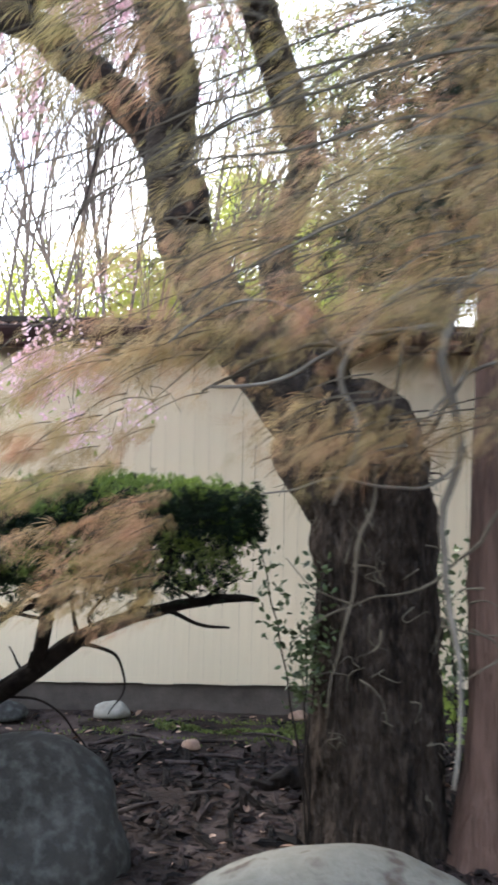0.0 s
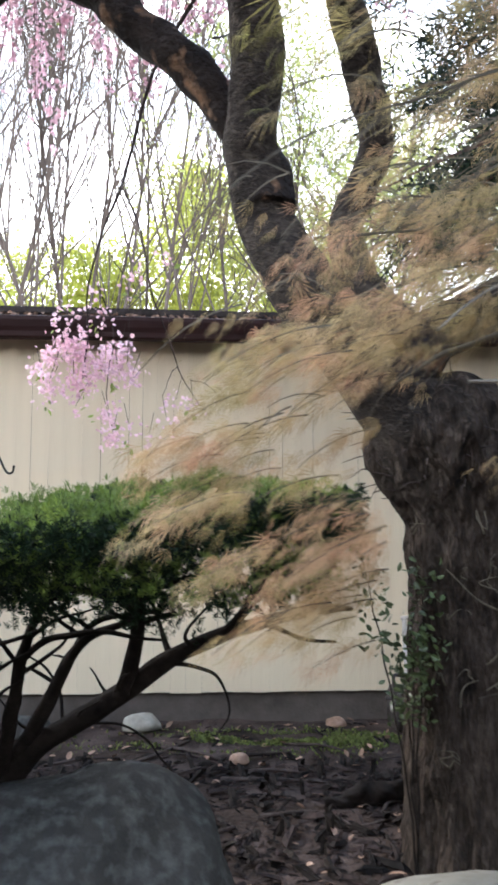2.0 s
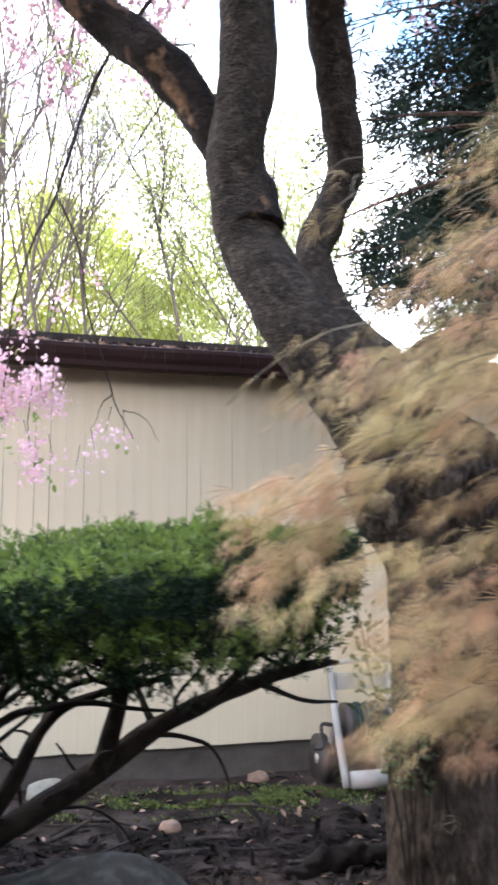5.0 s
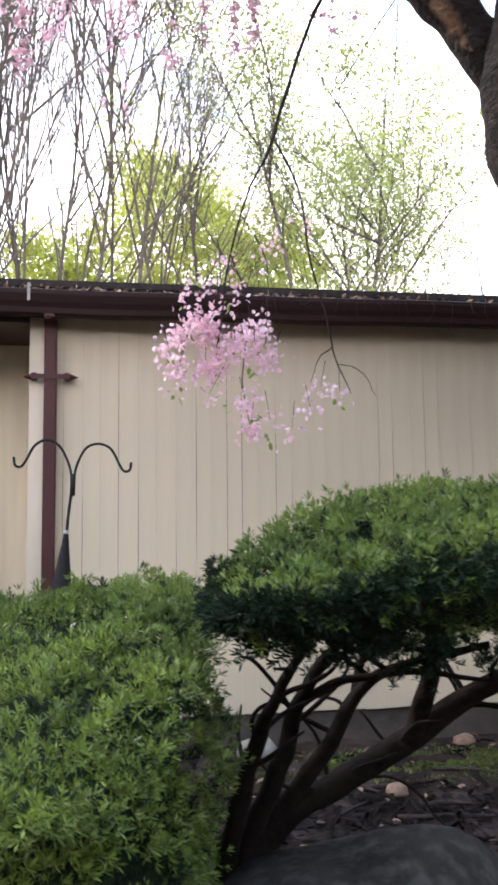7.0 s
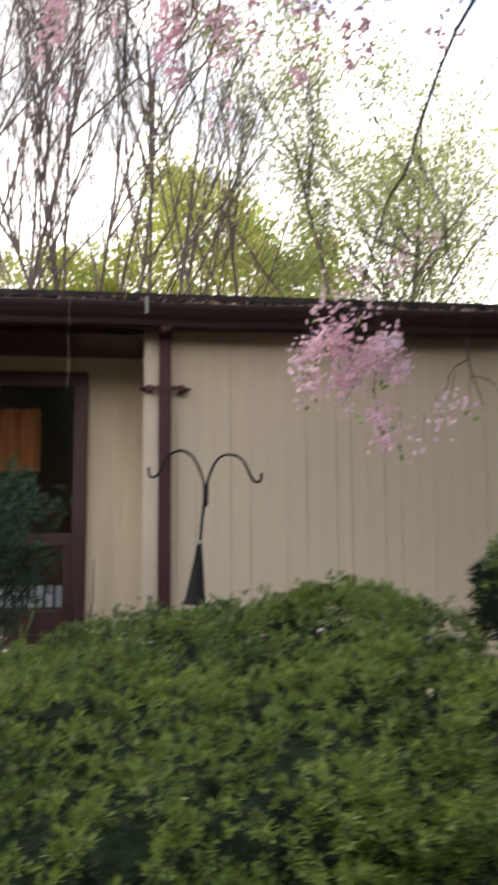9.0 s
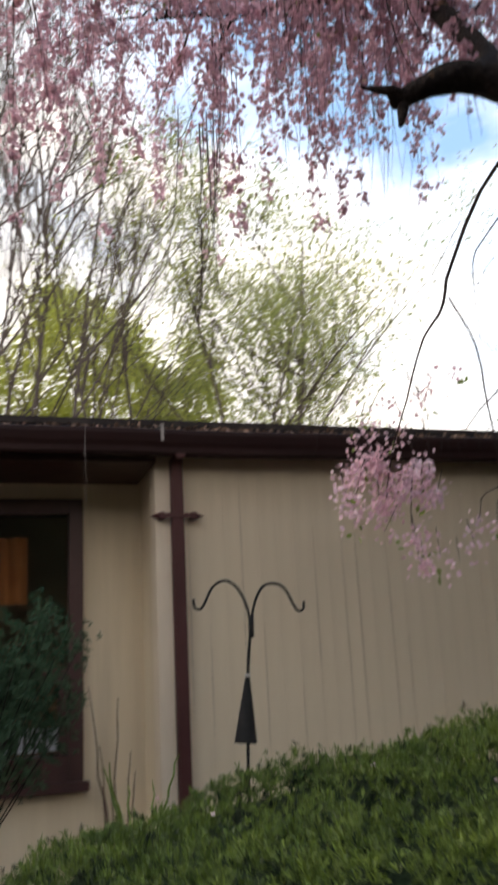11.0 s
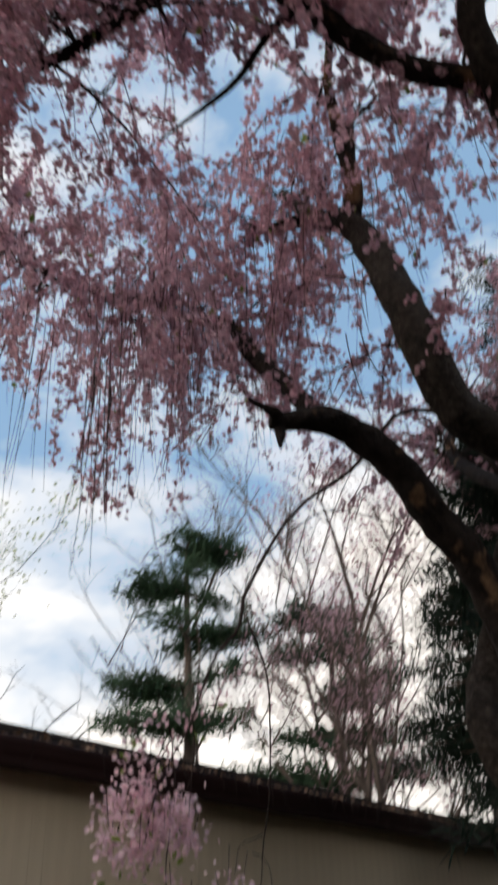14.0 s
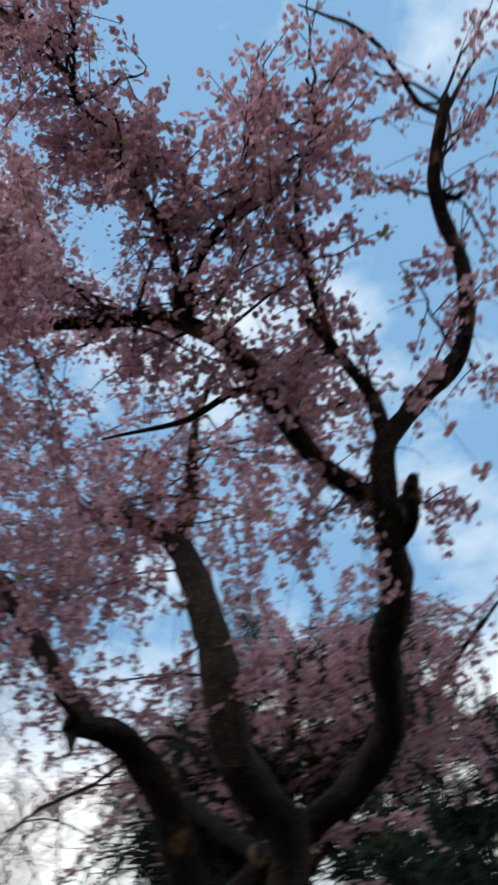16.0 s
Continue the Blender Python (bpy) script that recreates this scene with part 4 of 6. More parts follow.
for k in range(325):
    i = rng.integers(34, 79)
    start = line[i, :3]
    a = rng.uniform(0.42, 0.9) * math.pi if k % 3 else rng.uniform(0, 2 * math.pi)
    if k >= 280:
        a, start = rng.uniform(0.28, 0.56) * math.pi, line[rng.integers(38, 64), :3]
    reach = (1.45 - 0.2 * (start[2] - 2.3)) * rng.uniform(0.55, 1.0)
    bough = droop(start, np.array((math.cos(a), math.sin(a), rng.uniform(0.0, 0.35))), reach, 0.2 * reach)
    if (k % 3 and start[2] > 5) or bough[-1, 0] < (0.12 if bough[-1, 1] > 3.95 else 0.9) or bough[-1, 1] < 2.3 or bough[-1, 2] < 2.6 or start[2] < 2.45:
        continue
    place("bough", *tube(bough, np.linspace(0.016, 0.004, len(bough)), 4, cap=False), CEDARBARK, cedar)
    for p in bough[2:]:
        if noise.noise(Vector(p * (3.2, 3.2, 4.2))) < -0.12:
            continue
        for _ in range(13):
            q = p + rng.normal(size=3) * (0.1, 0.1, 0.05)
            tuft_at.append(q)
            tuft_way.append(np.array((math.cos(a), math.sin(a), -0.4)) + rng.normal(size=3) * 0.5)
ta, tw = np.array(tuft_at), np.array(tuft_way)
place("foliage", *scatter(sprig_shape(3, 0.5, 0.065), ta, frames_from(tw, any_way(rng, len(ta))), rng.uniform(0.07, 0.125, len(ta))), CONIFER, cedar, "dense dark needles", kind="stuff")

# ---- laceleaf maple before the cherry ----
maple = thing("maple_tree", (0.98, 2.42, -0.1), "weeping laceleaf maple with feathery orange and green leaves", "tree")
limb("trunk", [(1.0, 2.42, -0.3, 0.08), (0.97, 2.4, 0.3, 0.06), (1.02, 2.36, 0.9, 0.055), (0.95, 2.4, 1.8, 0.045)], maple, MAPLETWIG, n=24, sides=12)
rng = np.random.default_rng(21)
lace_at, lace_way, fine = [], [], []
hub = np.array((0.97, 2.4, 1.75))
centre, radii = np.array((0.80, 2.25, 1.25)), np.array((1.36, 0.78, 1.95))


def inside_crown(p):
    """A high crown with a curtain that hangs low on the open side only."""
    edge = -1.237 + np.where(p[..., 2] > 1.25, 0.46, 0.56) * (p[..., 1] - 0.912)
    curtain = p[..., 0] < -0.13 + 0.05 * (p[..., 1] - 2.0)
    low = np.where(curtain, 1.0 + 0.3 * np.clip(0.1 - p[..., 0], 0, 1) ** 2, 1.68 + 0.1 * np.clip(p[..., 0], 0, 1))
    return (p[..., 1] > 1.35) & (p[..., 2] > low) & (p[..., 0] > -0.66) & (p[..., 0] > edge)


for k in range(70):
    a, e = (rng.uniform(0.7, 1.3) * math.pi, rng.uniform(-0.34, 0.5)) if k % 2 else (rng.uniform(0.42, 1.62) * math.pi, rng.uniform(-0.2, 1.25))
    way = np.array((math.cos(a) * math.cos(e), math.sin(a) * math.cos(e), math.sin(e)))
    tip = centre + way * radii * rng.uniform(0.72, 1.0)
    if not inside_crown(tip):
        continue
    mid = hub * 0.45 + tip * 0.55 + np.array((0, 0, 0.28 + 0.1 * rng.normal()))
    bend = hub * 0.8 + tip * 0.2 + np.array((0, 0, 0.25))
    line = rounded([hub, bend, mid, tip], 20)
    line[3:] += np.cumsum(rng.normal(size=(17, 3)) * 0.012, axis=0)
    out_at = np.flatnonzero(~inside_crown(line))
    first = max(4 if k % 24 == 0 else 12, out_at[-1] + 1 if len(out_at) else 0)
    if first > 16:
        continue
    if k % 9 == 0:
        place("branch", *tube(line[first:], np.linspace(0.008 if first == 3 else 0.005, 0.002, 20 - first), 5, 0.002, 20.0), MAPLETWIG, maple)
    for i in range(9, 20):
        for _ in range(2 - i % 2):
            out = np.array((way[0], way[1], 0)) * rng.uniform(0.2, 1.0) + rng.normal(size=3) * (0.6, 0.6, 0.12)
            out /= np.linalg.norm(out)
            reach = rng.uniform(0.12, 0.32)
            side = droop(line[i], out, reach, reach * 0.5, 5)
            if not inside_crown(side[-1]) or noise.noise(Vector(side[-1] * (4.0, 4.0, 8.5))) < 0.0:
                continue
            fine.append(tube(side, np.linspace(0.0028, 0.001, 5), 3, cap=False))
            for p in side[1:]:
                for _ in range(3):
                    lace_at.append(p + rng.normal(size=3) * 0.03)
                    lace_way.append(out * (1, 1, 0.2) + way * (0.5, 0.5, 0.0) + np.array((0, 0, -0.6)) + rng.normal(size=3) * 0.35)
# layered plumes of the hanging curtain
loose_at, loose_way = [], []
for _ in range(62):
    z = 1.0 + 0.125 * rng.integers(0, 7) + rng.normal() * 0.022
    edge = np.interp(z, (0.9, 1.0, 1.25, 1.4, 1.58, 1.75, 1.9), (-0.32, -0.5, -0.54, -0.7, -0.62, -0.46, -0.34))
    tip = np.array((edge + 0.5 * rng.random() ** 1.3, rng.uniform(1.75, 2.3), z))
    length = rng.uniform(0.16, 0.34)
    way = np.array((-1.0, -0.15 + 0.35 * rng.normal(), 0.1))
    way /= np.linalg.norm(way)
    line = droop(tip - way * length + (0, 0, 0.35 * length), way, length, 0.45 * length, 8)
    if tip[0] > 0.12 or inside_crown(line[1:]).sum() < 4:
        continue
    line = line[1:][inside_crown(line[1:])]
    fine.append(tube(line, np.linspace(0.002, 0.0008, len(line)), 3, cap=False))
    for p in line:
        for _ in range(7):
            loose_at.append(p + rng.normal(size=3) * (0.02, 0.03, 0.008))
            loose_way.append(way * 0.95 + (0, 0, -0.45) + rng.normal(size=3) * 0.2)
la, lw = np.array(lace_at), np.array(lace_way)
gaps = np.array([noise.noise(Vector(p * (4.0, 4.0, 8.5))) for p in la])
keep = inside_crown(la) & (gaps > 0.06 + 0.22 * np.clip((la[:, 0] + 0.25) / 0.5, 0, 1))
la, lw = la[keep], lw[keep]
more = inside_crown(np.array(loose_at))
# high plumes of the crown, thinner towards the open side
high_at, high_way = [], []
for _ in range(400):
    p = np.array((rng.uniform(-0.45, 1.25), rng.uniform(1.45, 2.6), rng.uniform(1.8, 2.85)))
    if p[0] < -0.40 + 0.42 * (p[2] - 1.85) + 0.3 * (p[1] - 2.0) or noise.noise(Vector(p * (2.6, 2.6, 4.0))) < -0.12:
        continue
    length = rng.uniform(0.18, 0.38)
    way = p - (1.05, 2.4, p[2]) + rng.normal(size=3) * (0.3, 0.3, 0.05)
    way /= np.linalg.norm(way)
    line = droop(p - way * length + (0, 0, 0.3 * length), way, length, 0.5 * length, 8)
    fine.append(tube(line, np.linspace(0.003, 0.0009, 8), 3, cap=False))
    for q in line[2:]:
        for _ in range(4):
            high_at.append(q + rng.normal(size=3) * (0.03, 0.03, 0.012))
            high_way.append(way * 0.9 + (0, 0, -0.5) + rng.normal(size=3) * 0.25)
# sprays that reach out over the path at head height
for _ in range(120):
    p = np.array((rng.uniform(-0.45, 0.75), rng.uniform(1.12, 1.6), rng.uniform(1.6, 2.25)))
    if noise.noise(Vector(p * (3.4, 3.4, 5.0))) < 0.03 or p[2] < 1.62 + 0.35 * max(0.0, -p[0]):
        continue
    length = rng.uniform(0.14, 0.3)
    way = np.array((-1.0, -0.3 + 0.4 * rng.normal(), 0.1 * rng.normal()))
    way /= np.linalg.norm(way)
    line = droop(p - way * length + (0, 0, 0.3 * length), way, length, 0.5 * length, 7)
    fine.append(tube(line, np.linspace(0.0024, 0.0008, 7), 3, cap=False))
    for q in line[2:]:
        for _ in range(3):
            high_at.append(q + rng.normal(size=3) * (0.025, 0.025, 0.01))
            high_way.append(way * 0.9 + (0, 0, -0.5) + rng.normal(size=3) * 0.25)
# two drooping layers before the cherry's graft
for k in range(64):
    z = (1.5, 1.76)[k % 2] + 0.03 * rng.normal()
    p = np.array((rng.uniform(0.05, 0.72), rng.uniform(1.5, 1.95), z))
    length = rng.uniform(0.12, 0.26)
    way = np.array((-1.0, 0.4 * rng.normal(), 0.0))
    way /= np.linalg.norm(way)
    line = droop(p - way * length + (0, 0, 0.2 * length), way, length, 0.4 * length, 7)
    fine.append(tube(line, np.linspace(0.0024, 0.0008, 7), 3, cap=False))
    for q in line[2:]:
        for _ in range(3):
            high_at.append(q + rng.normal(size=3) * (0.025, 0.025, 0.01))
            high_way.append(way * 0.9 + (0, 0, -0.5) + rng.normal(size=3) * 0.25)
la, lw = np.concatenate([la, np.array(loose_at)[more], np.array(high_at)]), np.concatenate([lw, np.array(loose_way)[more], np.array(high_way)])
# thin dark branches that reach out over the path, nearly bare
for k in range(9):
    a = np.array((0.95 + 0.1 * rng.normal(), 1.75 + 0.1 * rng.normal(), 2.05 + 0.09 * k))
    c = np.array((-0.22 + 0.12 * rng.normal(), 1.12 + 0.12 * rng.random(), 1.62 + 0.055 * k))
    line = rounded([a, a * 0.6 + c * 0.4 + (0, 0, 0.13), a * 0.25 + c * 0.75 + (0, 0, 0.07), c], 22)
    line[2:] += np.cumsum(rng.normal(size=(20, 3)) * 0.006, axis=0)
    place("branch", *tube(line, np.linspace(0.005, 0.001, 22), 5, 0.001, 20.0), MAPLETWIG, maple)
    for i in range(6, 22):
        way = np.array((-0.8, 0.3 * rng.normal(), -0.5)) + rng.normal(size=3) * 0.35
        side = droop(line[i], way / np.linalg.norm(way), rng.uniform(0.06, 0.2), 0.04, 6)
        fine.append(tube(side, np.linspace(0.0018, 0.0007, 6), 3, cap=False))
place("fine_growth", *join(fine), MAPLETWIG, maple, kind="stuff")
place("foliage", *scatter(lace_shape(), la, frames_from(lw, np.tile((0.0, 0.0, 1.0), (len(la), 1)) + rng.normal(size=la.shape) * 0.35), rng.uniform(0.042, 0.076, len(la))), MAPLELEAF, maple, "finely cut orange, tan and olive leaves", kind="stuff")
# dead pale stems
for nodes in ([(0.5, 2.3, 1.9, 0.005), (0.42, 2.25, 1.5, 0.005), (0.36, 2.2, 1.25, 0.004), (0.27, 2.2, 0.85, 0.002)], [(0.75, 2.4, 1.9, 0.007), (0.6, 2.35, 1.62, 0.006), (0.42, 2.3, 1.5, 0.004), (0.2, 2.25, 1.46, 0.002)],
              [(0.9, 2.4, 1.5, 0.006), (0.62, 2.4, 1.2, 0.005), (0.38, 2.38, 1.12, 0.003), (0.2, 2.35, 1.02, 0.002)], [(0.7, 2.4, 2.0, 0.012), (0.45, 2.35, 1.85, 0.01), (0.15, 2.3, 1.8, 0.007), (-0.05, 2.25, 1.68, 0.004)]):
    limb("stem", nodes, maple, MAPLETWIG, n=26, sides=6, rough=0.02, freq=9.0)
# crooked pale stems that fan down from the hub before the graft
for nodes in ([(0.8, 2.2, 2.0, 0.014), (0.6, 2.0, 1.92, 0.012), (0.5, 1.9, 1.72, 0.011), (0.54, 1.9, 1.5, 0.009), (0.5, 1.92, 1.3, 0.008), (0.55, 1.95, 1.0, 0.006), (0.53, 1.95, 0.75, 0.004)],
              [(0.6, 2.0, 1.92, 0.009), (0.4, 1.85, 1.84, 0.008), (0.26, 1.8, 1.66, 0.007), (0.3, 1.8, 1.5, 0.005), (0.24, 1.78, 1.36, 0.003)],
              [(0.8, 2.2, 2.0, 0.01), (0.72, 1.95, 1.86, 0.009), (0.66, 1.85, 1.66, 0.008), (0.7, 1.85, 1.45, 0.006), (0.62, 1.82, 1.36, 0.004)],
              [(0.5, 1.92, 1.78, 0.007), (0.3, 1.88, 1.74, 0.006), (0.12, 1.82, 1.62, 0.005), (-0.02, 1.8, 1.6, 0.003)],
              [(0.26, 1.8, 1.68, 0.005), (0.14, 1.76, 1.78, 0.004), (0.0, 1.74, 1.76, 0.003), (-0.1, 1.72, 1.68, 0.002)],
              [(0.54, 1.9, 1.46, 0.005), (0.42, 1.86, 1.4, 0.004), (0.28, 1.84, 1.42, 0.003), (0.1, 1.82, 1.38, 0.002)],
              [(0.66, 1.85, 1.7, 0.005), (0.5, 1.8, 1.62, 0.004), (0.42, 1.8, 1.5, 0.003), (0.46, 1.8, 1.4, 0.002)]):
    limb("stem", nodes, maple, PALESTEM, n=30, sides=7, rough=0.012, freq=11.0)


rng = np.random.default_rng(58)
for _ in range(15):                                          # thin bare ends that cross the trunk
    p = np.array((rng.uniform(0.3, 0.85), rng.uniform(2.3, 2.7), rng.uniform(0.75, 1.6)))
    a = rng.uniform(0, 2 * math.pi)
    way = np.array((math.cos(a), 0.3 * rng.normal(), math.sin(a) * 0.8)) * rng.uniform(0.08, 0.22)
    limb("stem", [(*p, 0.0042), (*(p + way * 0.5 + rng.normal(size=3) * 0.015), 0.0025), (*(p + way + rng.normal(size=3) * 0.03), 0.0012)], maple, MAPLETWIG, n=12, sides=5, rough=0.003, freq=20.0)

# ---- clipped yews ----
def clipped(name, label, trunk_nodes, shell, count, seed, size=(0.055, 0.1), inner=0.3, lit=0.3, needles=8):
    """A clipped evergreen: bare stems below, needles in a thick shell on the crown shape(u, v)."""
    ob = thing(name, trunk_nodes[0][0][:3], label, "shrub")
    for nodes in trunk_nodes:
        nodes = [(*q[:3], q[3] * 0.95) for q in nodes]
        limb("branch", nodes, ob, YEWBARK, n=8 * len(nodes), sides=8, rough=0.01, freq=9.0)
    rg = np.random.default_rng(seed)
    groups = count // 7
    at, out = shell(rg, groups)
    deep = rg.random(groups) ** 2 * inner
    at, out, deep = (np.repeat(q, 7, axis=0) for q in (at, out, deep))
    fan = rg.normal(size=at.shape)
    pos = at - out * deep[:, None] + fan * 0.013
    way = out * 0.9 + fan * 0.4 + rg.normal(size=at.shape) * 0.3 + (0, 0, 0.15)
    turns, sizes = frames_from(way, any_way(rg, len(at))), rg.uniform(*size, len(at))
    # outer needles facing up past lit take the skylit green, others the shaded
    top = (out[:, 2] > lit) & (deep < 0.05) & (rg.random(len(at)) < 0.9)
    place("inner_foliage", *scatter(rosette_shape(needles), pos[~top], turns[~top], sizes[~top]), YEWSHADE, ob, "dark green needles", kind="stuff")
    place("outer_foliage", *scatter(rosette_shape(needles), pos[top], turns[top], sizes[top]), YEWLIT, ob, "lighter green needle tips", kind="stuff")
    return ob


def yew_shell(rg, n):
    """An umbrella crown that falls away at one end; needles on top, thin beneath and coloured as if shaded."""
    u, a = np.sqrt(rg.random(n)), rg.uniform(0, 2 * math.pi, n)
    p, q = u * np.cos(a), u * np.sin(a)
    k = rg.random(n)
    side, inside = (k > 0.32) & (k < 0.6), k >= 0.6
    rim = np.where(side, 1 / np.maximum(u, 0.05), 1.0)
    p, q = p * rim, q * rim
    lumps = np.array([noise.noise((s * 2.4, t * 2.4, 5.0)) for s, t in zip(p, q)]) * 0.06 + np.array([noise.noise((s * 8, t * 8, 9.0)) for s, t in zip(p, q)]) * 0.03
    reach = np.where(p < 0, 0.89, 0.95)
    wx, wy = -0.66 + reach * 0.79 * p * (1 + lumps) - 0.42 * 0.61 * q, 3.14 + reach * 0.61 * p + 0.42 * 0.79 * q * (1 + lumps)
    edge = np.where(side, 1.0, u)
    top = 1.495 - 0.20 * np.clip(0.15 - p, 0, 2) ** 1.2 - 0.035 * edge**8 + lumps
    low = 1.1 - 0.04 * np.clip(p, -1, 1) + 0.07 * np.clip(-p - 0.2, 0, 1) + 0.07 * edge**2 * (q < 0)
    z = np.where(side, low + (top - low) * np.where(q < 0.1, 0.45 + 0.55 * rg.random(n), rg.random(n) ** 0.6), np.where(inside, low + (top - low) * rg.random(n), top))
    f = np.where(side, 1.0, 0.3 * u**2)
    ox, oy = 0.79 * p - 0.61 * q, 0.61 * p + 0.79 * q
    out = np.stack([ox * f, oy * f, np.where(side | inside, 0.2, 1.0)], 1)
    return np.stack([wx, wy, z], 1), out / np.linalg.norm(out, axis=1, keepdims=True)


yew_stems = [
    [(-1.32, 3.85, -0.05, 0.07), (-1.24, 3.72, 0.3, 0.056), (-1.06, 3.58, 0.54, 0.048), (-0.82, 3.5, 0.7, 0.043), (-0.53, 3.42, 0.9, 0.036), (-0.24, 3.45, 1.0, 0.027), (0.0, 3.55, 1.04, 0.02), (0.14, 3.68, 1.03, 0.01)],
    [(-0.74, 3.45, 0.77, 0.034), (-0.69, 3.4, 0.95, 0.03), (-0.69, 3.36, 1.12, 0.027), (-0.67, 3.32, 1.32, 0.02), (-0.7, 3.3, 1.45, 0.012)],
    [(-1.18, 3.66, 0.42, 0.034), (-1.0, 3.45, 0.74, 0.028), (-0.91, 3.4, 0.92, 0.022), (-0.8, 3.35, 0.99, 0.016), (-0.55, 3.3, 1.05, 0.01)],
    [(-1.22, 3.7, 0.35, 0.036), (-1.13, 3.45, 0.72, 0.028), (-1.09, 3.38, 0.9, 0.022), (-1.0, 3.25, 1.08, 0.014), (-0.85, 3.1, 1.2, 0.008)],
    [(-1.28, 3.78, 0.2, 0.04), (-1.24, 3.5, 0.6, 0.03), (-1.2, 3.35, 0.84, 0.022), (-1.16, 3.1, 1.05, 0.014), (-1.1, 2.9, 1.22, 0.008)],
    [(-1.1, 3.4, 0.88, 0.016), (-0.98, 3.3, 0.97, 0.013), (-0.78, 3.2, 1.0, 0.009), (-0.6, 3.1, 0.98, 0.004)],
    [(-0.93, 3.4, 0.88, 0.016), (-0.85, 3.5, 1.0, 0.012), (-0.6, 3.55, 1.04, 0.008)],
    [(-0.69, 3.36, 1.1, 0.014), (-0.5, 3.2, 1.18, 0.01), (-0.38, 3.1, 1.19, 0.006)],
    [(-0.69, 3.37, 1.06, 0.016), (-0.82, 3.15, 1.13, 0.012), (-1.0, 2.95, 1.17, 0.008)],
    [(-0.68, 3.34, 1.22, 0.012), (-0.85, 3.15, 1.27, 0.009), (-0.98, 2.95, 1.28, 0.005)],
    [(-0.4, 3.43, 0.94, 0.02), (-0.3, 3.35, 1.08, 0.015), (-0.2, 3.3, 1.25, 0.01)],
    [(-0.9, 3.53, 0.64, 0.007), (-0.72, 3.6, 0.6, 0.005), (-0.6, 3.62, 0.48, 0.004), (-0.5, 3.6, 0.34, 0.003)],
    [(-0.24, 3.45, 1.0, 0.012), (-0.1, 3.4, 0.95, 0.008), (0.02, 3.38, 0.94, 0.004)],
    [(-0.6, 3.43, 0.86, 0.01), (-0.42, 3.36, 0.84, 0.007), (-0.37, 3.3, 0.72, 0.004), (-0.42, 3.28, 0.62, 0.002)],
]
rng = np.random.default_rng(77)
for _ in range(46):
    nodes = rounded(yew_stems[rng.integers(0, 5)], 30)
    p = nodes[rng.integers(9, 27)]
    a = rng.uniform(0, 2 * math.pi)
    way = np.array((math.cos(a) * 0.7, math.sin(a) * 0.5, rng.uniform(0.2, 0.9)))
    reach = rng.uniform(0.18, 0.42)
    q1, q2 = p[:3] + way * reach * 0.5 + rng.normal(size=3) * 0.03, p[:3] + way * reach
    if q2[2] < 1.3:
        yew_stems.append([(*p[:3], 0.009), (*q1, 0.0065), (*q2, 0.003)])
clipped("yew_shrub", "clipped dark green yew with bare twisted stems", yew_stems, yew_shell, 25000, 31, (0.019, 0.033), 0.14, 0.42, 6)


def hedge_shell(rg, n):
    """A broad low mound."""
    q = rg.uniform(-1, 1, (4 * n, 2))
    q = q[(q**4).sum(1) < 1][:n]
    side = rg.random(n) < 0.5                                  # on the steep flanks
    q[:, 1] = np.where(side & (q[:, 1] > 0.2) & (rg.random(n) < 0.6), -q[:, 1], q[:, 1])
    r = (q**4).sum(1) ** 0.25
    q = np.where(side[:, None], q / r[:, None], q)
    r = np.where(side, 1.0, r)
    x, y = q[:, 0], q[:, 1]
    rise = rg.random(n)
    swell = np.where(side, 1 - 0.1 * rise**3, 1.0)
    wx, wy = -2.12 + np.where(x > 0, 0.86, 0.97) * x * swell - np.clip(x, 0, 1) ** 2 * (0.13 * np.where(side, 1 - 0.7 * rise, 0.4) + 0.22 * np.clip(-0.1 - y, 0, 1)), 3.2 + 0.97 * y * swell
    lump = np.array([noise.noise((p * 2.2, q * 2.2, 2.0)) for p, q in zip(wx, wy)]) * 0.06 + np.array([noise.noise((p * 9, q * 9, 4.0)) for p, q in zip(wx, wy)]) * 0.05 + np.array([noise.noise((p * 19, q * 19, 6.0)) for p, q in zip(wx, wy)]) * 0.03
    slope = 1.135 + 0.13 * np.clip(wx + 2.0, -1, 1.2) + 0.07 * np.clip(wx + 1.7, 0, 1) - 0.10 * np.clip(3.4 - wy, 0, 2)
    full = slope - 0.16 * r**7 * (1 - 0.65 * np.clip(x, 0, 1)) + lump
    z = np.where(side, 0.1 + (full - 0.1) * rise, full)
    push = np.array([noise.noise((p * 3, q * 3, s * 3)) for p, q, s in zip(wx, wy, z)]) * 0.08 * side + np.array([noise.noise((p * 9, q * 9, s * 9)) for p, q, s in zip(wx, wy, z)]) * 0.05 * side
    wx, wy = wx + x * push, wy + y * push
    f = np.where(side, 1.0, r**6)
    out = np.stack([x**3 * f * 1.2, y**3 * f * 1.2 - 0.1, np.where(side, 0.3 + 0.5 * rise**2, 1 - 0.4 * f)], 1)
    return np.stack([wx, wy, z], 1), out / np.linalg.norm(out, axis=1, keepdims=True)


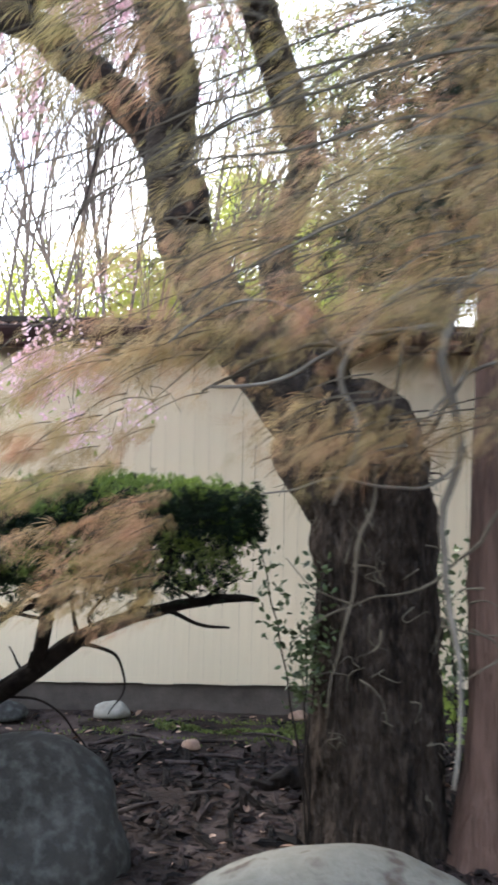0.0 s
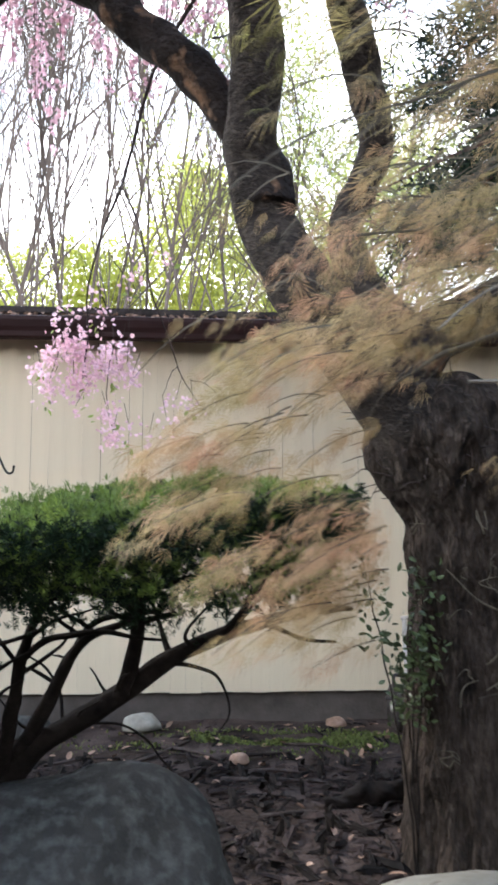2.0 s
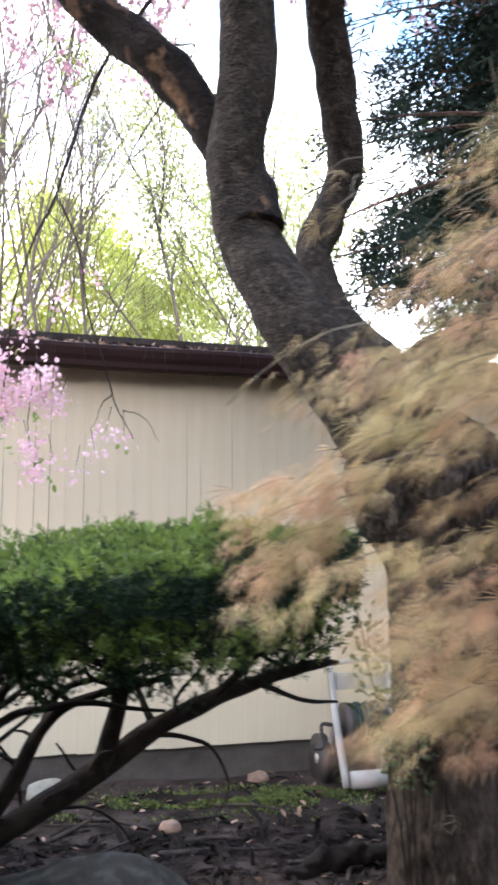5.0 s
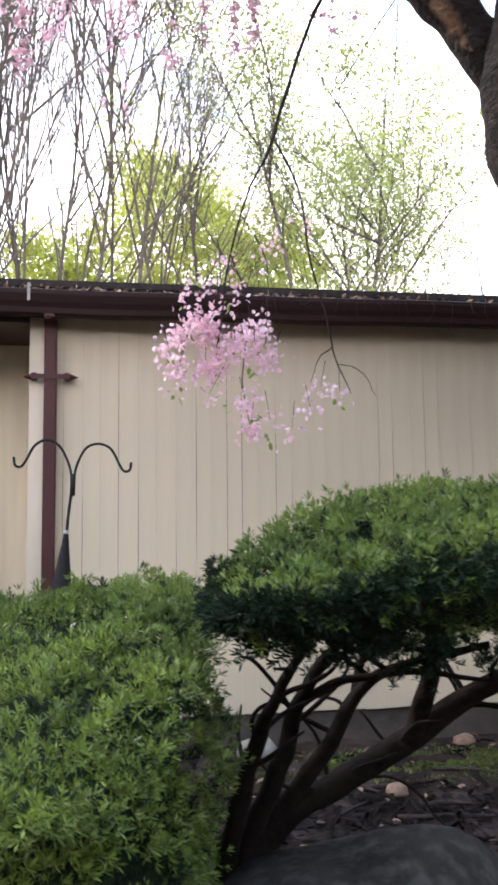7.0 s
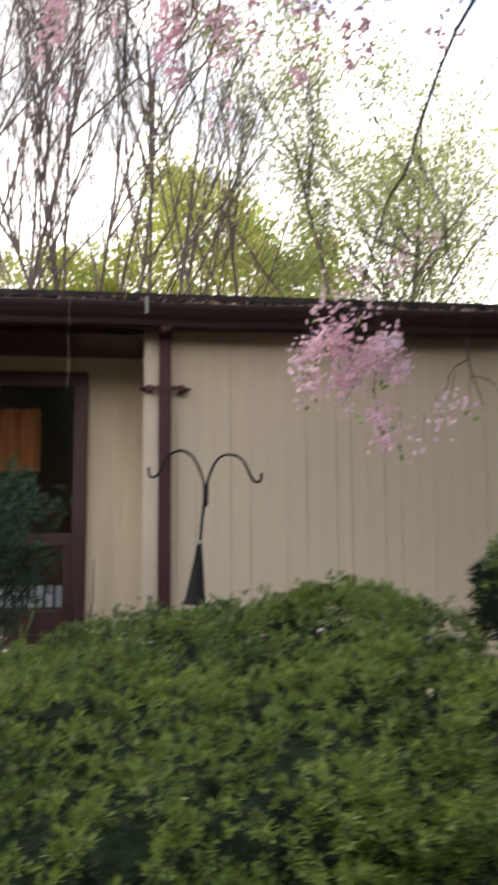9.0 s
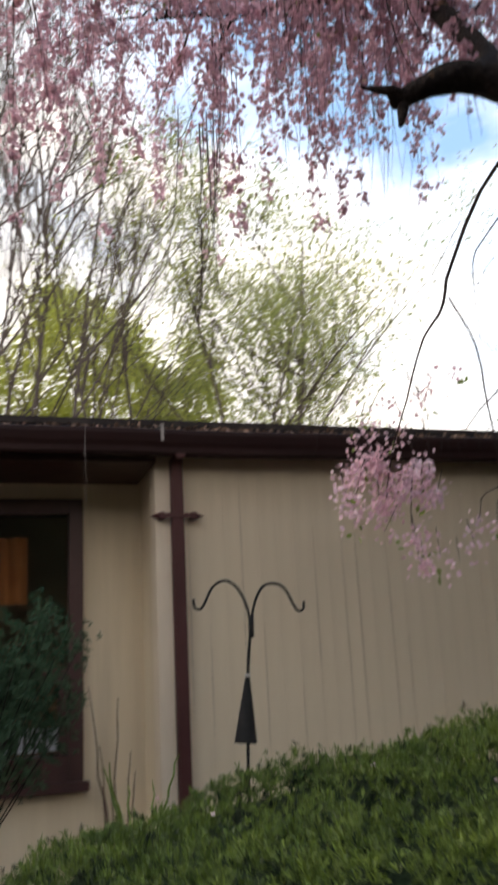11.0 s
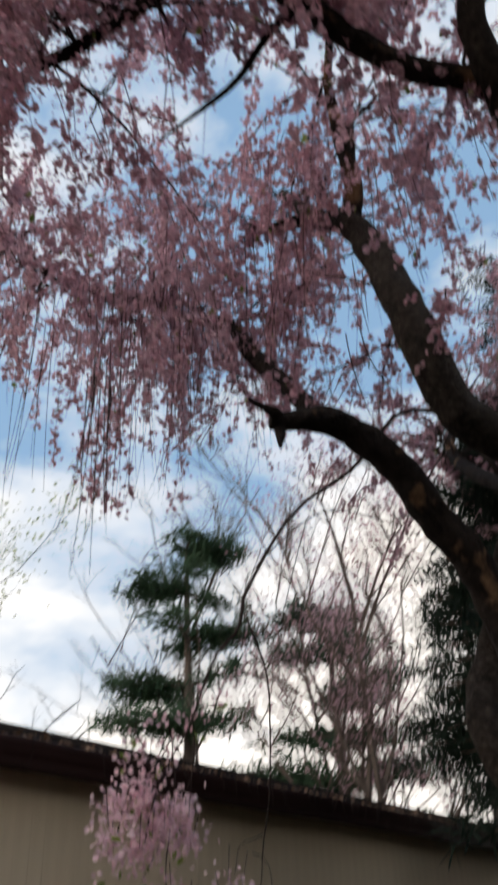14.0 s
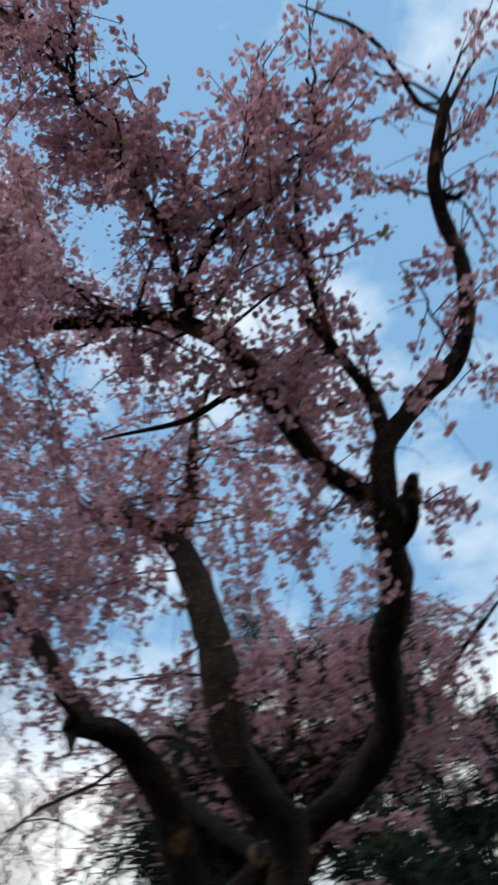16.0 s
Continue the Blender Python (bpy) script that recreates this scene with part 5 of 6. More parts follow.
hedge_stems = [[(-2.0, 3.45, -0.05, 0.07), (-1.8, 3.4, 0.4, 0.05), (-1.7, 3.2, 0.8, 0.03), (-1.5, 3.1, 1.0, 0.015)], [(-2.0, 3.45, 0.0, 0.06), (-2.0, 3.5, 0.45, 0.04), (-2.3, 3.4, 0.8, 0.02)], [(-2.0, 3.45, 0.05, 0.05), (-1.9, 3.0, 0.5, 0.03), (-1.9, 2.8, 0.85, 0.015)]]
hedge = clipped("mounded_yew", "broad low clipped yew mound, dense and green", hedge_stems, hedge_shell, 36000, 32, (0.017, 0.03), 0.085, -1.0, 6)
# dark closed body, added in place of the shade inside the mound
ring, rows = 48, []
for k, (zf, s) in enumerate(((0.0, 0.76), (0.3, 0.84), (0.6, 0.86), (0.88, 0.86), (0.98, 0.78), (1.0, 0.02))):
    for m in range(ring):
        a = 2 * math.pi * m / ring
        x, y = (s * math.copysign(abs(q) ** 0.55, q) for q in (math.cos(a), math.sin(a)))
        wx, wy = -2.12 + (0.84 if x > 0 else 0.97) * x - max(0.0, x) ** 2 * (0.06 + 0.22 * max(0.0, -0.1 - y)), 3.2 + 0.97 * y
        slope = 1.07 + 0.13 * min(1.2, max(-1.0, wx + 2.0)) - 0.10 * max(0.0, 3.4 - wy)
        rows.append((wx + 0.04 * noise.noise((wx * 4, wy * 4, zf * 5)), wy + 0.04 * noise.noise((wx * 4, wy * 4, zf * 5 + 9)), 0.05 + (slope - 0.05) * zf))
core = [(k * ring + m, k * ring + (m + 1) % ring, (k + 1) * ring + (m + 1) % ring, (k + 1) * ring + m) for k in range(5) for m in range(ring)]
place("shade_core", np.array(rows), np.array(core), YEWCORE, hedge, "dark closed body that stands in for the mound's shaded inside", True)
rng = np.random.default_rng(9)
n = 16
px, py = rng.uniform(-2.6, -1.35, n), rng.uniform(2.9, 3.9, n)
pet = np.stack([px, py, 1.14 + 0.12 * (px + 2.0) * 0.9 - 0.1 * np.clip(3.4 - py, 0, 2)], 1)
pet[:2] = ((-1.695, 3.648, 1.17), (-1.3, 3.22, 1.21))
tagged(place("fallen_petals", *scatter(blossom_shape(), pet, frames_from(any_way(rng, n), np.tile((0, 0, 1.0), (n, 1))), rng.uniform(0.005, 0.011, n)), PALEBLOSSOM), "pale petals fallen on the yew mound", "petals", kind="stuff")


# ---- loose shrubs ----
def loose_shrub(name, label, base, stems, leaf_mat, leaf_size, leaves_per, seed, spread, up=1.0, bark=YEWBARK, template=None, first=4, lean=(0, 0, 0)):
    ob = thing(name, base, label, "shrub")
    lean = np.array(lean)
    rg = np.random.default_rng(seed)
    wood, at, way = [], [], []
    for _ in range(stems):
        a, h = rg.uniform(0, 2 * math.pi), up * rg.uniform(0.6, 1.0)
        r = spread * rg.uniform(0.3, 1.0)
        line = rounded([base, np.array(base) + (math.cos(a) * r * 0.4, math.sin(a) * r * 0.4, h * 0.55) + lean * 0.45, np.array(base) + (math.cos(a) * r, math.sin(a) * r, h) + lean], 12)
        line[2:] += np.cumsum(rg.normal(size=(10, 3)) * 0.008, axis=0)
        wood.append(tube(line, np.linspace(0.009 if leaves_per == 0 else 0.006, 0.002, 12), 5, cap=False))
        for i in range(first, 12):
            for _ in range(leaves_per):
                at.append(line[i] + rg.normal(size=3) * 0.045)
                way.append(rg.normal(size=3) + (0, 0, 0.3))
    for w in wood:
        place("stem", *w, bark, ob)
    if at:
        at, way = np.array(at), np.array(way)
        place("foliage", *scatter(template or leaf_shape(), at, frames_from(way, any_way(rg, len(at))), rg.uniform(*leaf_size, len(at))), leaf_mat, ob, kind="stuff")
    return ob


loose_shrub("broadleaf_shrub", "small glossy broadleaf shrub beside the trunk", (0.36, 3.56, 0.0), 4, HOLLY, (0.026, 0.045), 24, 41, 0.14, 1.27, first=8, lean=(-0.06, -0.05, 0.0))
loose_shrub("low_shrub", "low light green shrub behind the trunk", (1.35, 4.3, 0.0), 12, NEWLEAF, (0.04, 0.07), 4, 42, 0.4, 0.65)
loose_shrub("broadleaf_shrub", "glossy broadleaf shrub behind the trunk", (1.22, 4.4, 0.0), 8, HOLLY, (0.04, 0.07), 8, 48, 0.3, 1.4, first=5)
loose_shrub("low_shrub", "low dark green shrub beside the hose reel", (1.95, 5.4, 0.0), 14, HOLLY, (0.05, 0.08), 5, 43, 0.3, 0.75)
loose_shrub("window_shrub", "dark evergreen shrub below the window", (-3.3, 5.72, 0.0), 28, PINE, (0.035, 0.06), 14, 44, 0.3, 1.86, template=rosette_shape(6), first=8, lean=(0.4, 0.0, 0.0))
loose_shrub("bare_shrub", "leafless brown shrub beside the window", (-2.42, 5.9, 0.0), 7, NEWLEAF, (0.03, 0.05), 0, 45, 0.12, 1.35, bark=CEDARBARK)
loose_shrub("grassy_weed", "pale green weed growing through the mound's edge", (-2.62, 3.95, 0.75), 8, NEWLEAF, (0.03, 0.05), 0, 46, 0.22, 0.42, bark=YEWLIT)

# ---- shepherd's hook with a cone baffle ----
hook = thing("shepherd_hook", (-1.83, 5.33, 0.0), "black iron double shepherd's hook with a cone baffle", "plant hook")
part_line = rounded([(-1.885, 5.34, -0.1), (-1.87, 5.335, 0.8), (-1.846, 5.333, 1.36), (-1.818, 5.328, 1.62)], 20)
place("pole", *tube(part_line, 0.008, 8), BLACKIRON, hook, smooth=True)
for s in (-1, 1):
    w = 0.292
    arm = rounded([(-1.818 + s * 0.006, 5.328, 1.56), (-1.818 + s * 0.012, 5.328, 1.68), (-1.818 + s * 0.06, 5.33, 1.79), (-1.818 + s * 0.125, 5.331, 1.825 - 0.004 * s), (-1.818 + s * 0.19, 5.332, 1.797), (-1.818 + s * 0.235, 5.333, 1.715), (-1.818 + s * 0.258, 5.333, 1.687), (-1.818 + s * 0.285, 5.333, 1.694), (-1.818 + s * w, 5.333, 1.735)], 44)
    arm[:, 2] -= (arm[:, 0] + 1.818) * 0.045
    place("hook_arm", *tube(arm, 0.0068, 8), BLACKIRON, hook, smooth=True)
place("collar", *tube(np.array([(-1.82, 5.328, 1.55), (-1.816, 5.328, 1.66)]), 0.014, 8), BLACKIRON, hook, smooth=True)
axis = rounded([(-1.872, 5.335, 1.055), (-1.848, 5.333, 1.365)], 8)
place("baffle", *tube(axis, np.linspace(0.056, 0.011, 8), 20, cap=False), BLACKIRON, hook, "dark tapering metal baffle")
place("clamp", *tube(np.array([(-1.849, 5.333, 1.36), (-1.847, 5.333, 1.378)]), 0.013, 10), GREYPLASTIC, hook, smooth=True)

# ---- hose reel cart ----
reel = thing("hose_reel_cart", (1.12, 5.72, 0.04), "weathered beige plastic hose reel cart with green hose", "hose reel")
RX0, RX1, RY = 0.92, 1.30, 5.72
for x in (RX0, RX1):
    limb("side_frame", [(x, RY - 0.17, 0.09, 0.022), (x, RY - 0.06, 0.35, 0.024), (x, RY + 0.03, 0.6, 0.02), (x, RY + 0.06, 0.78, 0.014)], reel, GREYPLASTIC, n=16, sides=8, rough=0)
    limb("back_leg", [(x, RY + 0.16, 0.06, 0.02), (x, RY + 0.08, 0.3, 0.02), (x, RY + 0.0, 0.45, 0.02)], reel, GREYPLASTIC, n=12, sides=8, rough=0)
place("handle_bar", *tube(np.array([(RX0 - 0.02, RY + 0.06, 0.78), (RX0 + 0.2, RY + 0.065, 0.795), (RX1 + 0.02, RY + 0.06, 0.785)]), 0.015, 10), GREYPLASTIC, reel, smooth=True)
place("front_bar", *tube(np.array([(RX0 + 0.03, RY - 0.17, 0.13), (RX1 - 0.03, RY - 0.17, 0.13)]), 0.052, 16), GREYPLASTIC, reel, "thick pale tube at the foot", True)
for x in (RX0 - 0.035, RX1 + 0.035):
    wheel = place("wheel", *tube(np.array([(x - 0.025, RY + 0.17, 0.19), (x + 0.025, RY + 0.17, 0.19)]), 0.15, 24), BROWNPLASTIC, reel, "dark plastic wheel", True)
    place("hub", *tube(np.array([(x - 0.032, RY + 0.17, 0.19), (x + 0.032, RY + 0.17, 0.19)]), 0.03, 12), GREYPLASTIC, wheel, smooth=True)
for x in (RX0 + 0.07, RX1 - 0.07):
    place("reel_disc", *tube(np.array([(x - 0.012, RY, 0.42), (x + 0.012, RY, 0.42)]), 0.13, 28), BROWNPLASTIC, reel, smooth=True)
coil = []
t = np.linspace(0, 1, 420)
turns = 13
hx = RX0 + 0.09 + (RX1 - RX0 - 0.18) * (0.5 - 0.5 * np.cos(t * 3 * math.pi))
hr = 0.085 + 0.042 * t
coil_line = np.stack([hx, RY + hr * np.cos(t * turns * 2 * math.pi), 0.42 + hr * np.sin(t * turns * 2 * math.pi)], 1)
place("hose", *tube(coil_line, 0.013, 6), HOSE, reel, "dark green coiled hose", True)
place("drum", *tube(np.array([(RX0 + 0.08, RY, 0.42), (RX1 - 0.08, RY, 0.42)]), 0.08, 20), BROWNPLASTIC, reel, smooth=True)
place("crank", *tube(rounded([(RX0 - 0.02, RY, 0.42), (RX0 - 0.09, RY, 0.42), (RX0 - 0.09, RY - 0.02, 0.3), (RX0 - 0.15, RY - 0.02, 0.29)], 20), 0.012, 8), BROWNPLASTIC, reel, smooth=True)
part("tray", box(RX0 + 0.02, RX1 - 0.02, RY + 0.03, RY + 0.09, 0.62, 0.72, 0.01), GREYPLASTIC, reel)
place("hose_tail", *tube(rounded([(RX1 - 0.1, RY - 0.12, 0.36), (RX1 - 0.05, RY - 0.25, 0.12), (RX1 + 0.15, RY - 0.3, 0.065), (RX1 + 0.5, RY - 0.2, 0.06)], 30), 0.012, 6), HOSE, reel, smooth=True)

# ---- litter on the bed ----
rng = np.random.default_rng(14)


def on_ground(n, x0, x1, y0, y1, lift):
    x, y = rng.uniform(x0, x1, n), rng.uniform(y0, y1, n)
    return np.stack([x, y, np.array([ground_height(a, b) for a, b in zip(x, y)]) + lift * rng.random(n)], 1)


chip = (np.array([(-0.5, -0.03, 0), (0.42, -0.15, 0.02), (0.6, 0.05, 0.0), (-0.2, 0.17, 0.03), (-0.3, -0.04, 0.10), (0.3, -0.08, 0.15), (0.4, 0.04, 0.09), (-0.15, 0.08, 0.13)], float),
        np.array([(4, 5, 6, 7), (0, 1, 5, 4), (1, 2, 6, 5), (2, 3, 7, 6), (3, 0, 4, 7)]))
n = 3800
at = np.vstack([on_ground(2800, -1.8, 2.0, 3.2, 5.1, 0.02), on_ground(1000, -3.0, 3.0, 2.8, 6.1, 0.01)])
flat = rng.normal(size=(n, 3)) * (1, 1, 0.22)
tagged(place("mulch", *scatter(chip, at, frames_from(flat, np.tile((0, 0, 1.0), (n, 1)) + rng.normal(size=(n, 3)) * 0.25), rng.gamma(2.2, 0.02, n) + 0.016), MULCH), "dark bark mulch chips over the bed", "mulch", kind="stuff")
n = 260
at = on_ground(n, -1.5, 1.6, 3.5, 5.3, 0.03)
tagged(place("bark_chunks", *scatter(chip, at, frames_from(rng.normal(size=(n, 3)) * (1, 0.5, 0.25), np.tile((0, 0, 1.0), (n, 1)) + rng.normal(size=(n, 3)) * 0.5), rng.uniform(0.06, 0.17, n)), YEWBARK), "large dark rotten bark pieces over the mulch", "bark", kind="stuff")
n = 560
at = on_ground(n, -2.2, 3.0, 3.4, 6.1, 0.025)
tagged(place("dry_leaves", *scatter(leaf_shape(), at, frames_from(rng.normal(size=(n, 3)) * (1, 1, 0.3), np.tile((0, 0, 1.0), (n, 1)) + rng.normal(size=(n, 3)) * 0.3), rng.uniform(0.025, 0.075, n)), DRYLEAF), "scattered dry brown leaves", "fallen leaves", kind="stuff")
n = 7000
x = rng.normal(0.25, 0.55, n)
y = 5.62 + rng.normal(0, 0.13, n) - 0.06 * x
keep = np.array([noise.noise((a * 3, b * 5, 6.0)) for a, b in zip(x, y)]) > -0.08
x, y = x[keep], y[keep]
n = len(x)
at = np.stack([x, y, np.array([ground_height(a, b) for a, b in zip(x, y)])], 1)
tagged(place("moss", *scatter(leaf_shape(), at, frames_from(rng.normal(size=(n, 3)) * 0.6 + (0, 0, 0.8), any_way(rng, n)), rng.uniform(0.012, 0.03, n)), MOSS), "green moss patch along the foot of the wall", "moss", kind="stuff")
for k in range(26):
    x, y = rng.uniform(-1.2, 1.6), rng.uniform(3.9, 5.5)
    a, length = rng.normal(0.1, 0.5), rng.uniform(0.12, 0.6)
    r = rng.uniform(0.004, 0.014)
    dx, dy = math.cos(a) * length / 2, math.sin(a) * length / 2
    nodes = [(x - dx, y - dy, ground_height(x - dx, y - dy) + r, r), (x, y + rng.normal() * 0.03, ground_height(x, y) + r * 1.4 + 0.01, r * 0.9), (x + dx, y + dy, ground_height(x + dx, y + dy) + r, r * 0.5)]
    line = rounded(nodes, 10)
    tagged(place("stick", *tube(line[:, :3], line[:, 3], 6, 0.002, 20.0), STICK, smooth=True), "dead stick lying on the mulch", "stick", "fallen sticks")
limb_pos = [(0.15, 4.35, 0.06, 0.03), (0.35, 4.4, 0.1, 0.045), (0.6, 4.42, 0.1, 0.04), (0.85, 4.4, 0.07, 0.02)]
tagged(limb("log", limb_pos, None, YEWBARK, n=40, sides=16, rough=0.03, freq=16.0), "short dark rotting log on the bed", "log")
bm = bmesh.new()
bmesh.ops.create_icosphere(bm, subdivisions=3, radius=0.032)
for v in bm.verts:
    v.co *= 1 + 0.22 * noise.cell(v.co * 90)
bmesh.ops.transform(bm, matrix=Matrix.Translation((0.0, 2.88, 0.1)) @ Matrix.Diagonal((1.2, 0.9, 0.9, 1)), verts=bm.verts)
tagged(part("pine_cone", bm, CEDARBARK, None), "small brown cone lying on the pale boulder", "pine cone")


# ---- trees beyond the building ----
def far_tree(name, label, base, height, spread, seed, stems=1, leaf=None, leaf_size=(0.12, 0.22), leaves=0, levels=3, first=0.25, lean=0.2, radius=0.12, template=None):
    """A branching tree; twigs grow up and out from its stems, leaves cluster at the ends."""
    ob = thing(name, base, label, "tree", "trees behind the building")
    rg = np.random.default_rng(seed)
    ends, twigs = [], []

    def grow(start, way, length, r, level):
        n = (7, 5, 5, 4, 3)[level]
        line = [np.asarray(start, float)]
        d = np.asarray(way, float)
        for _ in range(n - 1):
            d = d + rg.normal(size=3) * (0.07 if level == 0 else 0.13) + (0, 0, 0.09)
            d /= np.linalg.norm(d)
            line.append(line[-1] + d * length / (n - 1))
        line = np.array(line)
        wood = tube(line, np.linspace(r, r * 0.3, n), 6 if level == 0 else 4 if level < 2 else 3, cap=False)
        if level < 2:
            place("stem" if level == 0 else "limb", *wood, FARBARK, ob)
        else:
            twigs.append(wood)
        if level >= levels:
            ends.extend(line[1:])
            return
        for _ in range((9, 6, 5, 4)[level]):
            u = rg.uniform(first if level == 0 else 0.25, 1.0)
            p = np.array([np.interp(u * (n - 1), np.arange(n), line[:, k]) for k in range(3)])
            a = rg.uniform(0, 2 * math.pi)
            out = d * 0.75 + np.array((math.cos(a), math.sin(a), 0.25)) * spread
            grow(p, out / np.linalg.norm(out), length * rg.uniform(0.38, 0.6) * (1.15 - 0.5 * u), r * 0.45, level + 1)

    for _ in range(stems):
        a = rg.uniform(0, 2 * math.pi)
        grow(np.array(base) + (rg.normal() * 0.5 * (stems > 1), rg.normal() * 0.3 * (stems > 1), 0), np.array((math.cos(a) * lean, math.sin(a) * lean, 1.0)), height * rg.uniform(0.8, 1.0), radius, 0)
    place("fine_growth", *join(twigs), FARBARK, ob, kind="stuff")
    if leaf and leaves:
        e = np.array(ends)
        e = e[e[:, 2] > base[2] + height * 0.2]
        at = e[rg.integers(0, len(e), leaves)] + rg.normal(size=(leaves, 3)) * height * (0.05 if leaf is SPRING else 0.03)
        place("foliage", *scatter(template or leaf_shape(), at, frames_from(any_way(rg, leaves), any_way(rg, leaves)), rg.uniform(*leaf_size, leaves)), leaf, ob, kind="stuff")
    return ob


for k, (x, y, h, st) in enumerate(((-7.3, 26, 20, 2), (-5.2, 25, 20, 3), (-2.2, 23, 19, 3), (-0.4, 24, 17.0, 2), (-10.0, 27, 19, 2), (-3.7, 28, 22, 4), (-6.3, 24, 20, 2))):
    far_tree("bare_tree", "tall leafless tree with upright grey-brown branches", (x, y, 0), h, 0.42, 60 + k, st, lean=0.14, radius=0.08, levels=4)
def round_tree(name, label, base, height, wide, seed, leaves, mat=None):
    """A broad tree in leaf: a forked trunk and a crown of many leafy clumps with gaps between them."""
    ob = far_tree(name, label, base, height * 0.62, 0.8, seed, 1, lean=0.05, radius=0.2, first=0.2)
    rg = np.random.default_rng(seed)
    hubs = any_way(rg, 110) * (rg.random((110, 1)) ** 0.4) * (wide, wide * 0.8, height * 0.34) + (base[0], base[1], base[2] + height * 0.64)
    pick = rg.integers(0, 110, leaves)
    at = hubs[pick] + rg.normal(size=(leaves, 3)) * np.array((0.55, 0.55, 0.42)) * (wide / 3.4)
    place("foliage", *scatter(flake_shape(), at, frames_from(any_way(rg, leaves), any_way(rg, leaves)), rg.uniform(0.16, 0.34, leaves)), mat or SPRING, ob, kind="stuff")


for k, (x, y, h, w) in enumerate(((1.2, 45, 22.5, 4.7), (7.2, 47, 20.5, 3.4), (-5.6, 46, 17.5, 4.2), (-11.0, 47, 18.5, 4.0), (9.5, 50, 15.0, 3.5), (-17.0, 48, 17.0, 4.0))):
    round_tree("green_tree", "broad tree in fresh yellow-green leaf", (x, y, 0), h, w, 70 + k, 22000 if k == 0 else 20000 if k < 3 else 11000)
far_tree("pale_tree", "slender tree with thin young leaves", (4.5, 24, 0), 15.5, 0.7, 80, 2, SPRINGPALE, (0.08, 0.15), 17000, lean=0.12, radius=0.1, template=flake_shape(), levels=4)
far_tree("pale_tree", "slender tree with thin young leaves", (6.3, 27, 0), 12.5, 0.7, 81, 2, SPRINGPALE, (0.08, 0.15), 12000, lean=0.12, radius=0.1, template=flake_shape(), levels=4)
for k, (x, y, h) in enumerate(((10.5, 11.5, 12.5), (11.5, 9.0, 13.0), (9.0, 13.5, 10.5), (13.0, 6.5, 12.0))):
    far_tree("bare_tree", "tall leafless tree with fine spreading twigs", (x, y, 0), h, 0.85, 90 + k, 1, lean=0.08, radius=0.075, levels=4)
far_tree("pink_tree", "slender tree hazed with dusky pink blossom", (6.5, 9.0, 0), 6.6, 0.8, 97, 2, BLOSSOM, (0.035, 0.06), 9000, lean=0.12, radius=0.08, template=flake_shape(), levels=4)
far_tree("low_tree", "small leafless tree behind the roof", (7.4, 17.5, 0), 6.0, 0.9, 95, 2, lean=0.2, radius=0.06)


def pine_tree(name, label, base, height, reach, seed, mat, bare=0.3, whorls=12, flat=0.09, per=11, taper=1.12, size=(0.14, 0.28)):
    ob = thing(name, base, label, "tree", "trees behind the building")
    rg = np.random.default_rng(seed)
    stem = rounded([(*base, 0.17), (base[0] + 0.1, base[1], base[2] + height * 0.5, 0.11), (base[0], base[1], base[2] + height, 0.02)], 20)
    place("trunk", *tube(stem[:, :3], stem[:, 3], 8), FARBARK, ob, smooth=True)
    at = []
    for w in range(whorls):
        u = bare + (1 - bare) * w / (whorls - 1) * 0.98
        p = np.array([np.interp(u * 19, np.arange(20), stem[:, k]) for k in range(3)])
        for _ in range(5):
            a, r = rg.uniform(0, 2 * math.pi), reach * (taper - u) * rg.uniform(0.5, 1.1) + 0.25
            arm = droop(p, np.array((math.cos(a), math.sin(a), 0.22)), r, 0.12 * r, 7)
            place("bough", *tube(arm, np.linspace(0.035, 0.01, 7), 4, cap=False), FARBARK, ob)
            for q in arm[2:]:
                at.extend(q + rg.normal(size=(per, 3)) * (0.22, 0.22, flat))
    at = np.array(at)
    place("foliage", *scatter(tuft_shape(6), at, frames_from(any_way(rg, len(at)), any_way(rg, len(at))), rg.uniform(*size, len(at))), mat, ob, "layered needle tufts", kind="stuff")
    return ob


